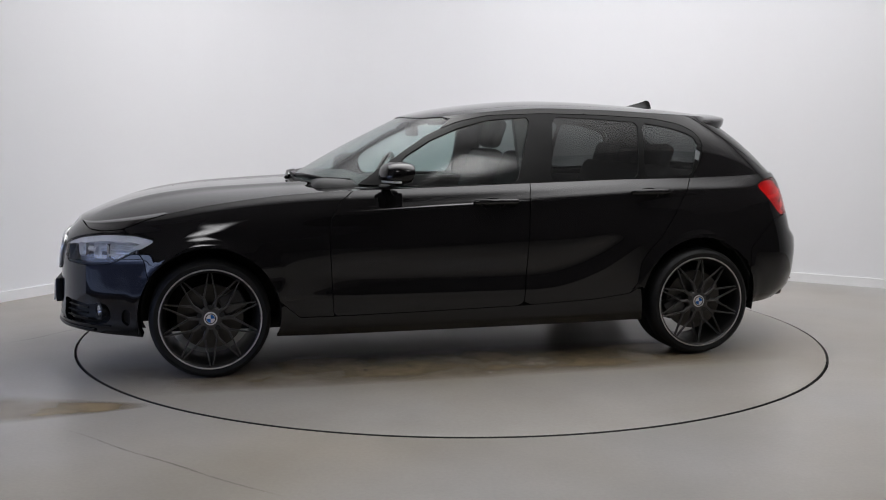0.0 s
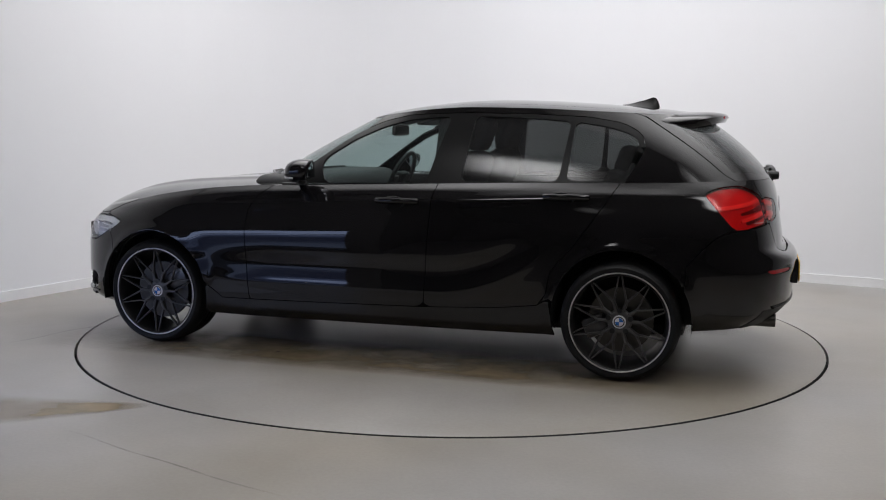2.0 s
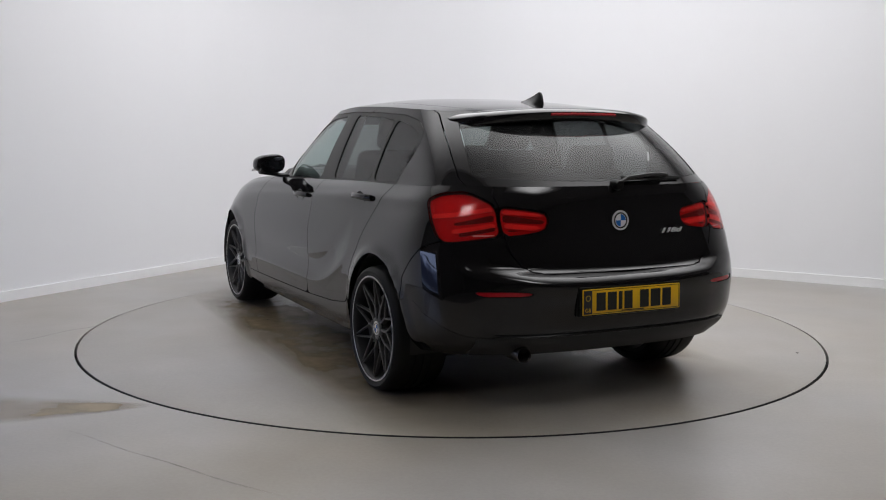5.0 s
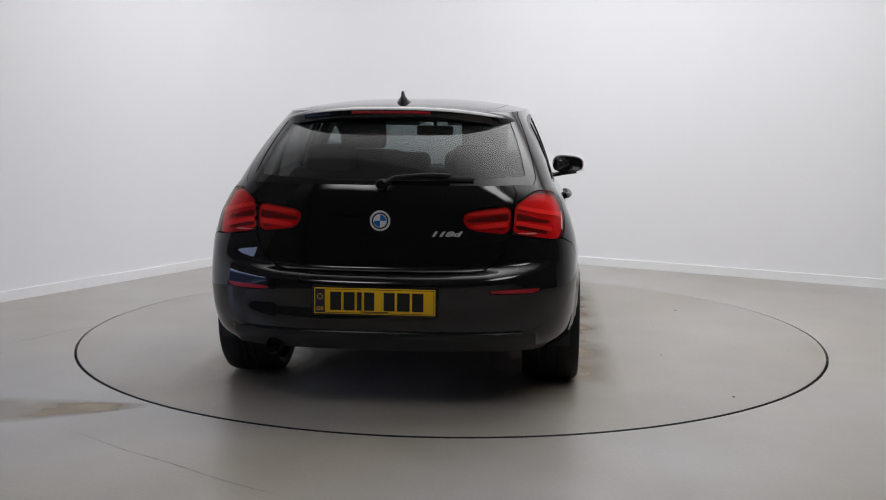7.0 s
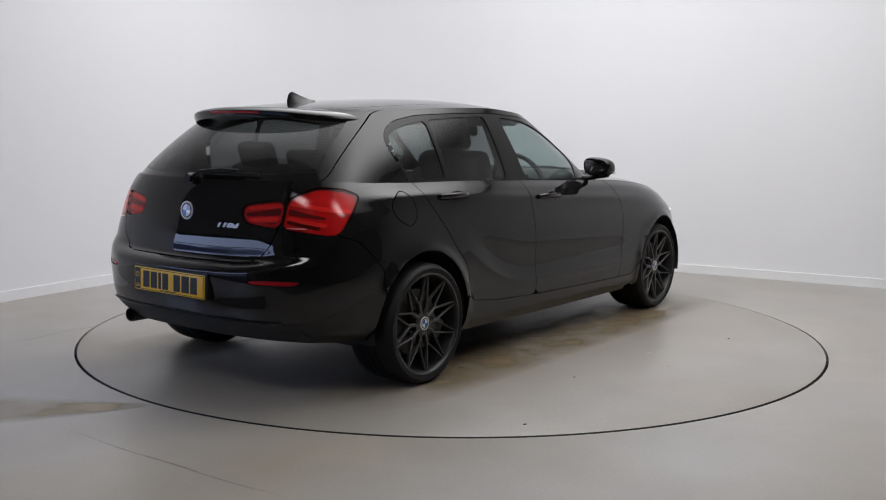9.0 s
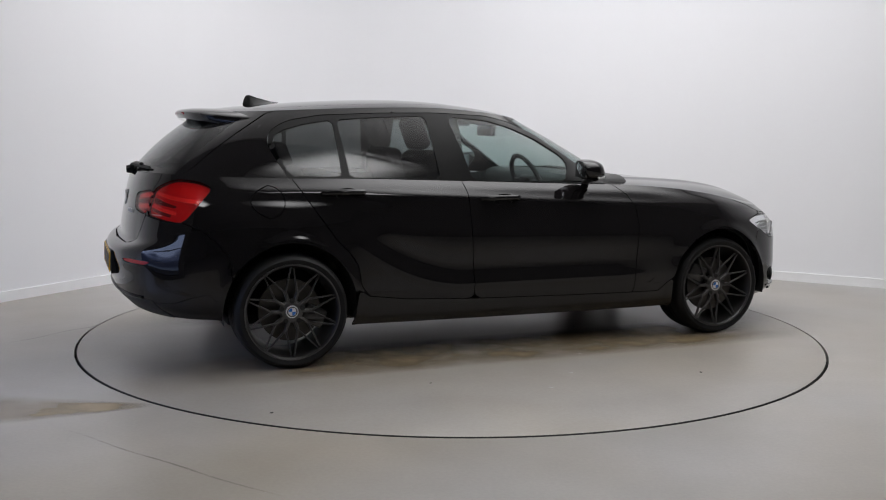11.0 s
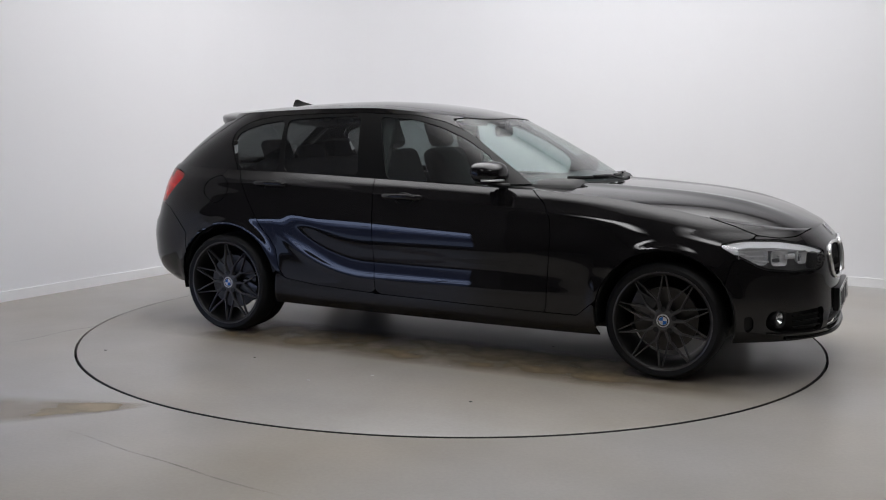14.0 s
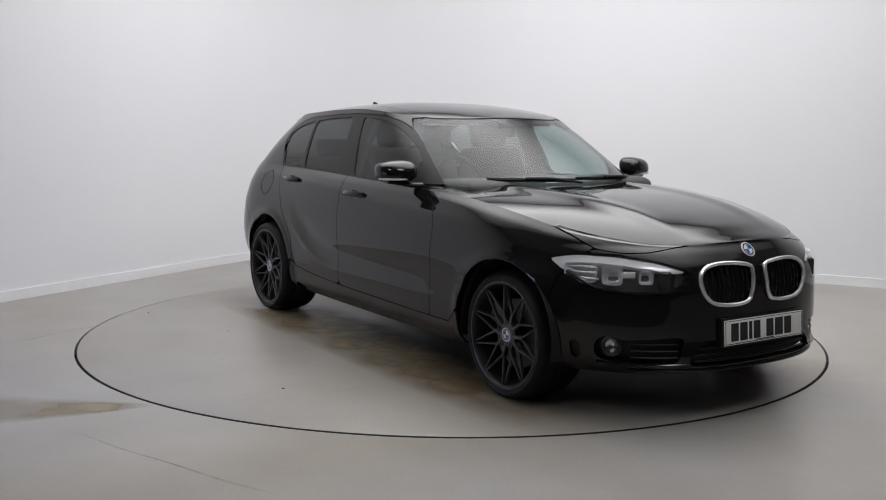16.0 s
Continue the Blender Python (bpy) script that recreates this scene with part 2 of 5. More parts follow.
def tube_bm(points, radius, seg=8, closed=False, squash=1.0):
    """A round bar along points."""
    bm = bmesh.new()
    P = [Vector(p) for p in points]
    n = len(P)
    rings = []
    for i, p in enumerate(P):
        a = P[(i - 1) % n] if closed or i else p
        b = P[(i + 1) % n] if closed or i < n - 1 else p
        d = (b - a).normalized()
        side = d.cross(Vector((0, 0, 1)))
        if side.length < 0.1:
            side = d.cross(Vector((0, 1, 0)))
        side.normalize()
        up = side.cross(d)
        rings.append([bm.verts.new(p + radius * (math.cos(2 * math.pi * k / seg) * side + squash * math.sin(2 * math.pi * k / seg) * up)) for k in range(seg)])
    for i in range(n if closed else n - 1):
        A, B = rings[i], rings[(i + 1) % n]
        for k in range(seg):
            bm.faces.new((A[k], A[(k + 1) % seg], B[(k + 1) % seg], B[k]))
    if not closed:
        bm.faces.new(rings[0])
        bm.faces.new(rings[-1][::-1])
    bmesh.ops.recalc_face_normals(bm, faces=bm.faces[:])
    return bm


def join_bm(*parts):
    out = bmesh.new()
    for b in parts:
        me = bpy.data.meshes.new("tmp")
        b.to_mesh(me)
        b.free()
        out.from_mesh(me)
        bpy.data.meshes.remove(me)
    return out


def prism_bm(outline, depth, to3d, bevel=0.0):
    """A slab with a 2D outline; to3d maps (a, b, height) to a place."""
    bm = bmesh.new()
    lo = [bm.verts.new(to3d(a, b, 0)) for a, b in outline]
    hi = [bm.verts.new(to3d(a, b, depth)) for a, b in outline]
    bm.faces.new(lo[::-1])
    bm.faces.new(hi)
    n = len(outline)
    for i in range(n):
        bm.faces.new((lo[i], lo[(i + 1) % n], hi[(i + 1) % n], hi[i]))
    bmesh.ops.recalc_face_normals(bm, faces=bm.faces[:])
    if bevel:
        bmesh.ops.bevel(bm, geom=bm.edges[:], offset=bevel, segments=2, affect="EDGES")
    return bm


def text_bm(body, size, m, extrude=0.0015, shear=0.0, bold=0.0):
    cu = bpy.data.curves.new("txt", "FONT")
    cu.body, cu.size, cu.extrude, cu.shear, cu.offset = body, size, extrude, shear, bold
    cu.align_x, cu.align_y = "CENTER", "CENTER"
    ob = bpy.data.objects.new("txt", cu)
    scene.collection.objects.link(ob)
    bpy.context.view_layer.update()
    me = bpy.data.meshes.new_from_object(ob.evaluated_get(bpy.context.evaluated_depsgraph_get()))
    bm = bmesh.new()
    bm.from_mesh(me)
    bm.transform(m)
    bpy.data.objects.remove(ob)
    bpy.data.curves.remove(cu)
    bpy.data.meshes.remove(me)
    return bm


# ---------------------------------------------------------------- the studio
ALONG = Vector((0.877, -0.480, 0)).normalized()   # along the back wall
DEEP = Vector((0.480, 0.877, 0)).normalized()     # towards the back wall
CORNER = Vector((-1.235, 4.39, 0))
ROOM_H = 3.6
TURN = math.degrees(math.atan2(ALONG.y, ALONG.x))


def room(a, d, z):
    """A place in the room: a metres along the back wall from the corner, d metres in front of it."""
    p = CORNER + ALONG * a - DEEP * d
    return (p.x, p.y, z)


def wall_line(points, z0, z1, thick, name, material, label, extra=None):
    """An upright wall along (a, d) points, thickened outwards to its left."""
    bm = bmesh.new()
    n = len(points)
    P = [Vector(p) for p in points]
    offs = []
    for i in range(n):
        d = (P[min(i + 1, n - 1)] - P[max(i - 1, 0)]).normalized()
        offs.append(P[i] + Vector((d.y, -d.x)) * thick)
    grid = [[bm.verts.new(room(*q, z)) for q in (P[i], offs[i]) for z in (z0, z1)] for i in range(n)]
    for i in range(n - 1):
        A, B = grid[i], grid[i + 1]
        for q in ((0, 1, 1, 0), (2, 3, 3, 2)):
            bm.faces.new((A[q[0]], A[q[1]], B[q[1]], B[q[0]]))
        bm.faces.new((A[1], A[3], B[3], B[1]))
        bm.faces.new((A[0], B[0], B[2], A[2]))
    for A in (grid[0], grid[-1]):
        bm.faces.new((A[0], A[1], A[3], A[2]))
    bmesh.ops.recalc_face_normals(bm, faces=bm.faces[:])
    return tagged(obj(name, bm, material, angle=40), label, "wall", kind="structure")


COVE = 1.5
arc = [(COVE * (1 - math.cos(radians(k * 6))), COVE * (1 - math.sin(radians(k * 6)))) for k in range(16)]
FRONT_D = 6.6
backline = [(0, FRONT_D)] + arc + [(11.0, 0)]
wall_line(backline, 0, ROOM_H, 0.12, "wall_north", M_WALL, "white painted studio wall with a rounded corner")
wall_line(backline, 0, 0.075, -0.016, "baseboard", M_SKIRT, "white painted skirting board along the studio wall")

# floor with a round hole, the turntable in it, a dark pit below the gap
def ring_bm(r0, r1, z0, z1, seg=160):
    bm = bmesh.new()
    cols = [[bm.verts.new((r * math.cos(2 * math.pi * k / seg), r * math.sin(2 * math.pi * k / seg), z)) for r, z in ((r0, z0), (r0, z1), (r1, z1))] for k in range(seg)]
    for k in range(seg):
        A, B = cols[k], cols[(k + 1) % seg]
        bm.faces.new((A[0], A[1], B[1], B[0]))
        bm.faces.new((A[1], A[2], B[2], B[1]))
    bmesh.ops.recalc_face_normals(bm, faces=bm.faces[:])
    for f in bm.faces:
        if abs(f.normal.z) > 0.5 and f.normal.z < 0:
            f.normal_flip()
    return bm


tagged(obj("floor", ring_bm(RING + 0.007, 15.0, -0.05, 0.0), M_FLOOR, smooth=False), "grey painted concrete studio floor with faint brown stains", "floor", kind="structure")
tagged(obj("floor_pit", cyl_bm(RING + 0.3, RING + 0.3, 0.02, Matrix.Translation((0, 0, -0.07)), 96), M_GAP, smooth=False), "dark pit under the turntable's edge gap", "floor", kind="structure")
turntable = tagged(new("turntable"), "round grey painted turntable flush with the floor, dusty", "turntable")
UPRIGHT = Matrix.Rotation(radians(90), 4, "X")
part("turntable_top", lathe_bm([(0.001, 0.004), (RING - 0.014, 0.004), (RING - 0.009, 0.0025), (RING - 0.009, -0.012), (0.001, -0.012)], 200, UPRIGHT), M_DISC, turntable, angle=30)
part("edge_band", lathe_bm([(RING - 0.0085, 0.0022), (RING - 0.006, 0.001), (RING - 0.006, -0.05), (RING - 0.0085, -0.05)], 200, UPRIGHT, closed=True), M_STRIP, turntable, "dark worn rim of the turntable", angle=30)
tagged(obj("ceiling", box_bm(26, 26, 0.1, Matrix.Translation((2, -4, ROOM_H + 0.05))), M_CEIL, smooth=False), "grey painted studio ceiling", "ceiling", kind="structure")

# the front side of the bay: a daylit entrance beside the opening for the camera, and a dark area beyond
DOOR_A1 = 2.70
WIN_LOW, WIN_TOP = 0.06, 1.08


def room_box(a0, a1, d0, d1, z0, z1, bevel=0.0):
    bm = bmesh.new()
    vs = [bm.verts.new(room(a, d, z)) for a in (a0, a1) for d in (d0, d1) for z in (z0, z1)]
    for q in ((0, 1, 3, 2), (4, 6, 7, 5), (0, 4, 5, 1), (2, 3, 7, 6), (0, 2, 6, 4), (1, 5, 7, 3)):
        bm.faces.new([vs[i] for i in q])
    bmesh.ops.recalc_face_normals(bm, faces=bm.faces[:])
    if bevel:
        bmesh.ops.bevel(bm, geom=bm.edges[:], offset=bevel, segments=2, affect="EDGES")
    return bm


opening = join_bm(room_box(-0.12, DOOR_A1, FRONT_D, FRONT_D + 0.15, WIN_TOP, ROOM_H), room_box(-0.12, DOOR_A1, FRONT_D, FRONT_D + 0.15, 0, WIN_LOW), room_box(DOOR_A1, DOOR_A1 + 0.28, FRONT_D, FRONT_D + 0.15, 0, ROOM_H))
tagged(obj("wall_south", opening, M_DARK, smooth=False), "dark painted wall with a wide daylit opening", "wall", kind="structure")
win = tagged(new("window_1"), "wide window with a dark frame and daylight outside", "window", kind="structure")
for z0, z1 in ((WIN_LOW, WIN_LOW + .03), (WIN_TOP - .03, WIN_TOP), (0.84, 0.86)):
    part("window_frame", room_box(0.0, DOOR_A1, FRONT_D + 0.03, FRONT_D + 0.09, z0, z1, 0.004), M_TRIM, win)
tagged(obj("wall_west", room_box(-3.0, -2.88, FRONT_D, FRONT_D + 9, 0, ROOM_H), M_DARK, smooth=False), "dark wall of the space in front of the bay", "wall", kind="structure")
tagged(obj("wall_screen", room_box(DOOR_A1 + 0.1, DOOR_A1 + 0.22, FRONT_D + 0.15, FRONT_D + 9, 0, ROOM_H), M_DARK, smooth=False), "dark partition beside the entrance", "wall", kind="structure")
tagged(obj("wall_rear", room_box(-3.0, 11.1, FRONT_D + 9, FRONT_D + 9.12, 0, ROOM_H), M_DARK, smooth=False), "dark wall far behind the camera", "wall", kind="structure")
tagged(obj("wall_east", room_box(11.0, 11.12, 0, FRONT_D + 9, 0, ROOM_H), M_DARK, smooth=False), "dark wall closing the studio", "wall", kind="structure")
M_SKY = outdoors("daylight_outside", DAYLIGHT)
tagged(obj("backdrop", room_box(-2.9, DOOR_A1 + 0.08, FRONT_D + 0.9, FRONT_D + 0.95, 0.0, 2.2), M_SKY, smooth=False), "pale blue daylight outside the window", "backdrop", kind="structure")


def ceiling_light(a, d, la, ld, lamp):
    e = tagged(new("ceiling_light"), "large white stretched ceiling light panel, evenly lit", "ceiling light", "studio ceiling lights")
    e.matrix_basis = Matrix.Translation(room(a, d, ROOM_H - 0.05)) @ pose(0, 0, 0, 0, 0, TURN)
    t = 0.05
    fr = join_bm(*[box_bm(sx, sy, 0.06, Matrix.Translation((x, y, 0)), 0.004) for sx, sy, x, y in ((la, t, 0, ld / 2), (la, t, 0, -ld / 2), (t, ld, la / 2, 0), (t, ld, -la / 2, 0))])
    part("frame", fr, M_SKIRT, e)
    part("diffuser", box_bm(la - t, ld - t, 0.02, Matrix.Translation((0, 0, -0.005))), lamp, e, smooth=False)
    return e


M_LAMP = soft_lamp("lit_diffuser", (0.985, 0.98, 0.995), LIGHT)
M_LAMP_FRONT = soft_lamp("lit_diffuser_front", (0.985, 0.98, 0.995), LIGHT_FRONT)
M_LAMP_SIDE = soft_lamp("lit_diffuser_side", (0.985, 0.98, 0.995), LIGHT_SIDE)
ceiling_light(3.6, 2.7, 7.8, 5.2, M_LAMP)
ceiling_light(3.9, 7.9, 1.5, 1.4, M_LAMP_FRONT)
ceiling_light(6.7, 5.7, 2.4, 1.1, M_LAMP_SIDE)
# added dark sheet, out of view: keeps floor reflections off the lower doors
tagged(obj("unseen_dark_floor", room_box(-2.85, 10.95, 6.8, FRONT_D + 8.95, 0.0, 0.004), M_DARK, smooth=False), "unseen dark sheet added on the floor to darken reflections in the car's flanks", "floor", kind="structure")

# ---------------------------------------------------------------- the car
# ---------------------------------------------------------------- the car's skin: x ahead, y to its left, z up, from the ground midway between the axles
def spline(pts):
    """A smooth curve through (x, y) points, flat beyond its ends, with no overshoot."""
    X = np.array([p[0] for p in pts], float)
    Y = np.array([p[1] for p in pts], float)
    h = np.diff(X)
    d = np.diff(Y) / h
    m = np.zeros(len(X))
    for i in range(1, len(X) - 1):
        if d[i - 1] * d[i] > 0:
            w1, w2 = 2 * h[i] + h[i - 1], h[i] + 2 * h[i - 1]
            m[i] = (w1 + w2) / (w1 / d[i - 1] + w2 / d[i])
    m[0], m[-1] = d[0], d[-1]

    def f(x):
        x = np.clip(x, X[0], X[-1])
        i = np.clip(np.searchsorted(X, x) - 1, 0, len(X) - 2)
        t = (x - X[i]) / h[i]
        return ((1 + 2 * t) * (1 - t) ** 2 * Y[i] + t * (1 - t) ** 2 * h[i] * m[i] + t * t * (3 - 2 * t) * Y[i + 1] + t * t * (t - 1) * h[i] * m[i + 1])
    return f


WB = 1.345            # half the wheelbase
ARCH_F, ARCH_R, ARCH_Z = 0.350, 0.352, 0.315
Q = [0, .06, .14, .25, .4, .6, .78, .88, .95, 1]
# half widths up the side from the sill to the shoulder, at stations along the car
SECTIONS = [(-1.90, [.78, .825, .848, .864, .872, .868, .838, .804, .774, .745]),
            (-1.35, [.805, .842, .862, .871, .874, .870, .840, .810, .783, .757]),
            (-0.70, [.822, .845, .856, .861, .863, .863, .846, .826, .80, .760]),
            (0.00, [.822, .845, .857, .863, .867, .868, .850, .829, .808, .772]),
            (0.70, [.822, .846, .858, .866, .872, .874, .853, .830, .805, .765]),
            (1.35, [.80, .84, .862, .876, .884, .884, .864, .835, .800, .755]),
            (2.00, [.80, .84, .862, .876, .886, .884, .866, .838, .800, .745])]
WIDTHS = [spline([(x, row[k]) for x, row in SECTIONS]) for k in range(len(Q))]
Z_TOP = spline([(-2.2, 1.015), (-1.9, 1.014), (-1.5, 1.0), (-1.3, 0.993), (-0.9, 0.987), (-0.4, 0.971), (0.0, 0.957), (0.4, 0.943), (0.7, 0.934), (1.0, 0.913), (1.35, 0.868), (1.6, 0.821), (1.85, 0.782), (2.0, 0.764), (2.12, 0.760)])
Z_BOT = spline([(-2.2, 0.30), (-1.9, 0.275), (-1.6, 0.26), (-1.0, 0.205), (0.8, 0.195), (1.5, 0.20), (2.0, 0.215), (2.2, 0.22)])
X_FRONT = spline([(0.15, 2.08), (0.22, 2.125), (0.27, 2.140), (0.36, 2.125), (0.5, 2.118), (0.58, 2.116), (0.66, 2.100), (0.72, 2.055), (0.76, 2.015)])
X_REAR = spline([(0.2, -2.06), (0.28, -2.10), (0.36, -2.17), (0.40, -2.188), (0.5, -2.194), (0.56, -2.205), (0.595, -2.208), (0.62, -2.192), (0.648, -2.142), (0.66, -2.130), (0.70, -2.126), (0.74, -2.120), (0.80, -2.109), (0.865, -2.097), (0.92, -2.087), (0.97, -2.074), (1.03, -2.052)])
X_REAR_CORNER = spline([(0.2, -2.06), (0.28, -2.10), (0.36, -2.165), (0.45, -2.188), (0.55, -2.190), (0.64, -2.172), (0.72, -2.145), (0.80, -2.122), (0.92, -2.100), (1.03, -2.055)])
Z_CREASE = spline([(-1.72, .938), (-1.10, .927), (-.96, .919), (-.465, .889), (.326, .848), (.80, .822), (1.26, .803)])
N_CORNER, N_SIDE, N_UP = 56, 120, 84


def outline_param():
    """Rows of the skin's long parameter: (zone, value), from the rear centre along the side to the front centre."""
    th = np.linspace(90, 0, N_CORNER, endpoint=False)
    rear = [("r", radians(a)) for a in th]
    side = [("s", f) for f in np.linspace(0, 1, N_SIDE, endpoint=False)]
    front = [("f", radians(a)) for a in np.linspace(0, 90, N_CORNER + 1)]
    return rear + side + front


def power(a, e):
    return np.maximum(a, 0) ** e


def plan(zone, val, width, xr, xcr, nr, bow_r, xcf, xf, nf, bow_f=0.0):
    """One place of a plan outline: x and y from the end positions, corner centres and corner squareness; width is a function of x."""
    if zone == "s":
        x = xcr + (xcf - xcr) * val
        return x, width(x)
    if zone == "f":
        s = power(np.sin(val), 2 / nf)
        c = power(np.cos(val), 2 / nf)
        x = xcf + (xf - xcf) * s
        return x - bow_f * c * c, width(x) * c
    s = power(np.sin(val), 2 / nr)
    c = power(np.cos(val), 2 / nr)
    x = xcr + (xr - xcr) * s
    return x + bow_r * c * c * s, width(x) * c


def lower_point(zone, val, q):
    # the station along the side decides the heights; the ends by height
    x0, _ = plan(zone, val, lambda x: 0.8, -2.1, -1.45, 4.2, 0.10, 1.0, 2.08, 2.8)
    zb, zt = Z_BOT(x0), Z_TOP(x0)
    z = zb + (zt - zb) * q

    def width(x):
        return spline(list(zip(Q, [float(w(x)) for w in WIDTHS])))(q)
    # the bumper's shoulder climbs towards the corners
    rise = 0.065 * power(np.cos(val), 1.4) * min(1, max(0, (z - 0.5) / 0.1)) if zone == "r" else 0.0
    plain_end = min(1, max(0, (power(np.cos(val), 2 / 4.2) - 0.55) / 0.35)) if zone == "r" else 0.0
    x_end = X_REAR(z - rise) * (1 - plain_end) + X_REAR_CORNER(z) * plain_end
    x, y = plan(zone, val, width, x_end, -1.45, 4.2, 0.10, 1.0, X_FRONT(z), 2.8)
    # wheel arch lips
    for ax, r in ((WB, ARCH_F), (-WB, ARCH_R)):
        d = math.hypot(x - ax, z - ARCH_Z)
        if z > 0.2:
            y += 0.012 * math.exp(-((d - r - 0.005) / 0.030) ** 2)
    # the crease from the wing through the door handles to the tail lamp, and the hollow under it
    zc = float(Z_CREASE(x))
    if -1.80 < x < 1.3:
        f = min(1, (x + 1.80) / 0.25, (1.3 - x) / 0.6)
        y += f * 0.008 * (math.exp(-((z - zc) / 0.024) ** 2) if z > zc else math.exp(-((z - zc) / 0.034) ** 2))
    # the sweep above the sill
    if -1.0 < x < 1.0:
        zs = 0.40 + 0.22 * max(0, -x - 0.35) ** 2 / 0.36
        f = min(1, (x + 1.0) / 0.25, (1.0 - x) / 0.4)
        y += f * (0.005 * math.exp(-((z - zs) / 0.025) ** 2) - 0.008 * math.exp(-((z - zs - 0.10) / 0.07) ** 2))
    return x, y, z


def lower_grid():
    rows = outline_param()
    qs = np.linspace(0, 1, N_UP)
    return np.array([[lower_point(zone, val, q) for q in qs] for zone, val in rows])


Z_BONNET = spline([(0.5, 0.978), (0.8, 0.964), (1.0, 0.955), (1.18, 0.945), (1.35, 0.934), (1.52, 0.915), (1.69, 0.884), (1.86, 0.835), (1.96, 0.793), (2.03, 0.765), (2.06, 0.760)])


def bonnet_grid(low):
    """From the shoulder's edge to the middle line, for the part of the skin ahead of the screen."""
    edge = low[N_CORNER:, -1]
    edge = edge[edge[:, 0] > 0.42]
    ts = np.linspace(0, 1, 34)
    out = np.zeros((len(edge), len(ts), 3))
    for i, (x, y, z) in enumerate(edge):
        xc = x
        zc = max(float(Z_BONNET(xc)), z)
        for j, t in enumerate(ts):
            yy = y * (1 - t)
            k = 1 - (1 - t) ** 3.3
            ridge = 0.010 * math.exp(-((yy - 0.40 + 0.10 * (x - 1.0)) / 0.06) ** 2) * min(1, max(0, (1.95 - x) / 0.3)) * (1 if y > 0.4 else y / 0.4)
            out[i, j] = (x + (xc - x) * t, yy, z + (zc - z) * k + ridge * min(1, t * 6))
    return out


W_BELT = spline([(-2.1, .70), (-1.9, .745), (-1.35, .757), (-.7, .762), (0, .772), (.7, .760), (1.0, .74)])
W_ROOF = spline([(-1.7, .545), (-1.4, .575), (-.9, .602), (-.4, .610), (0, .600), (.3, .575)])
Z_ROOF_EDGE = spline([(-1.70, 1.318), (-1.5, 1.335), (-1.2, 1.355), (-.8, 1.372), (-.5, 1.376), (-.2, 1.358), (0, 1.330), (.15, 1.298), (.30, 1.270)])
Z_ROOF_MID = spline([(-1.75, 1.350), (-1.62, 1.362), (-1.48, 1.378), (-1.3, 1.394), (-1.15, 1.406), (-1.0, 1.415), (-.82, 1.424), (-.6, 1.428), (-.4, 1.421), (-.2, 1.402), (0, 1.373), (.15, 1.340), (.25, 1.312)])


def cabin_point(zone, val, v):
    x0, y0 = plan(zone, val, W_BELT, -2.055, -1.45, 4.2, 0.10, 0.12, 0.845, 2.6)
    x1, y1 = plan(zone, val, W_ROOF, -1.66, -1.15, 4.2, 0.07, -0.30, 0.200, 3.0)
    z0 = float(Z_TOP(x0)) if zone != "f" else float(Z_TOP(0.12)) + (0.976 - float(Z_TOP(0.12))) * math.sin(val)
    mid = float(Z_ROOF_MID(x1))
    z1 = float(Z_ROOF_EDGE(x1)) if zone == "s" else None
    if z1 is None:
        e = float(Z_ROOF_EDGE(x1))
        c = abs(y1) / 0.60
        z1 = e * c ** 1.5 + mid * (1 - c ** 1.5) if c < 1 else e
    bulge = 0.013 * math.sin(math.pi * v)
    x = x0 + (x1 - x0) * v
    y = y0 + (y1 - y0) * v
    z = z0 + (z1 - z0) * v
    # outward bow of pillars and glass
    if zone == "s":
        y += bulge
    elif zone == "f":
        x += 0.022 * math.sin(math.pi * v) * math.sin(val)
        y += bulge * math.cos(val)
    else:
        x -= 0.035 * math.sin(math.pi * v) * math.sin(val)
        y += bulge * math.cos(val)
    return x, y, z


def cabin_grid():
    rows = outline_param()
    vs = np.linspace(0, 1, 40)
    return np.array([[cabin_point(zone, val, v) for v in vs] for zone, val in rows])


def roof_grid(cab):
    edge = cab[:, -1]
    ts = np.linspace(0, 1, 26)
    out = np.zeros((len(edge), len(ts), 3))
    for i, (x, y, z) in enumerate(edge):
        zc = max(float(Z_ROOF_MID(x)), z)
        for j, t in enumerate(ts):
            out[i, j] = (x, y * (1 - t), z + (zc - z) * (1 - (1 - t) ** 2.6))
    return out


LOW = lower_grid()
BON = bonnet_grid(LOW)
CAB = cabin_grid()
ROOF = roof_grid(CAB)
car = tagged(new("car"), "black five-door hatchback with gunmetal multi-spoke wheels parked on the turntable", "car")


def unroll(grid, j):
    d = np.hypot(*np.diff(grid[:, j, :2], axis=0).T)
    u = np.r_[0, np.cumsum(d)]
    return u - np.interp(N_CORNER + 0.0, np.arange(len(u)), u)


LOW_U = unroll(LOW, int(N_UP * 0.6))
U_GRID = np.repeat(LOW_U[:, None], N_UP, 1)


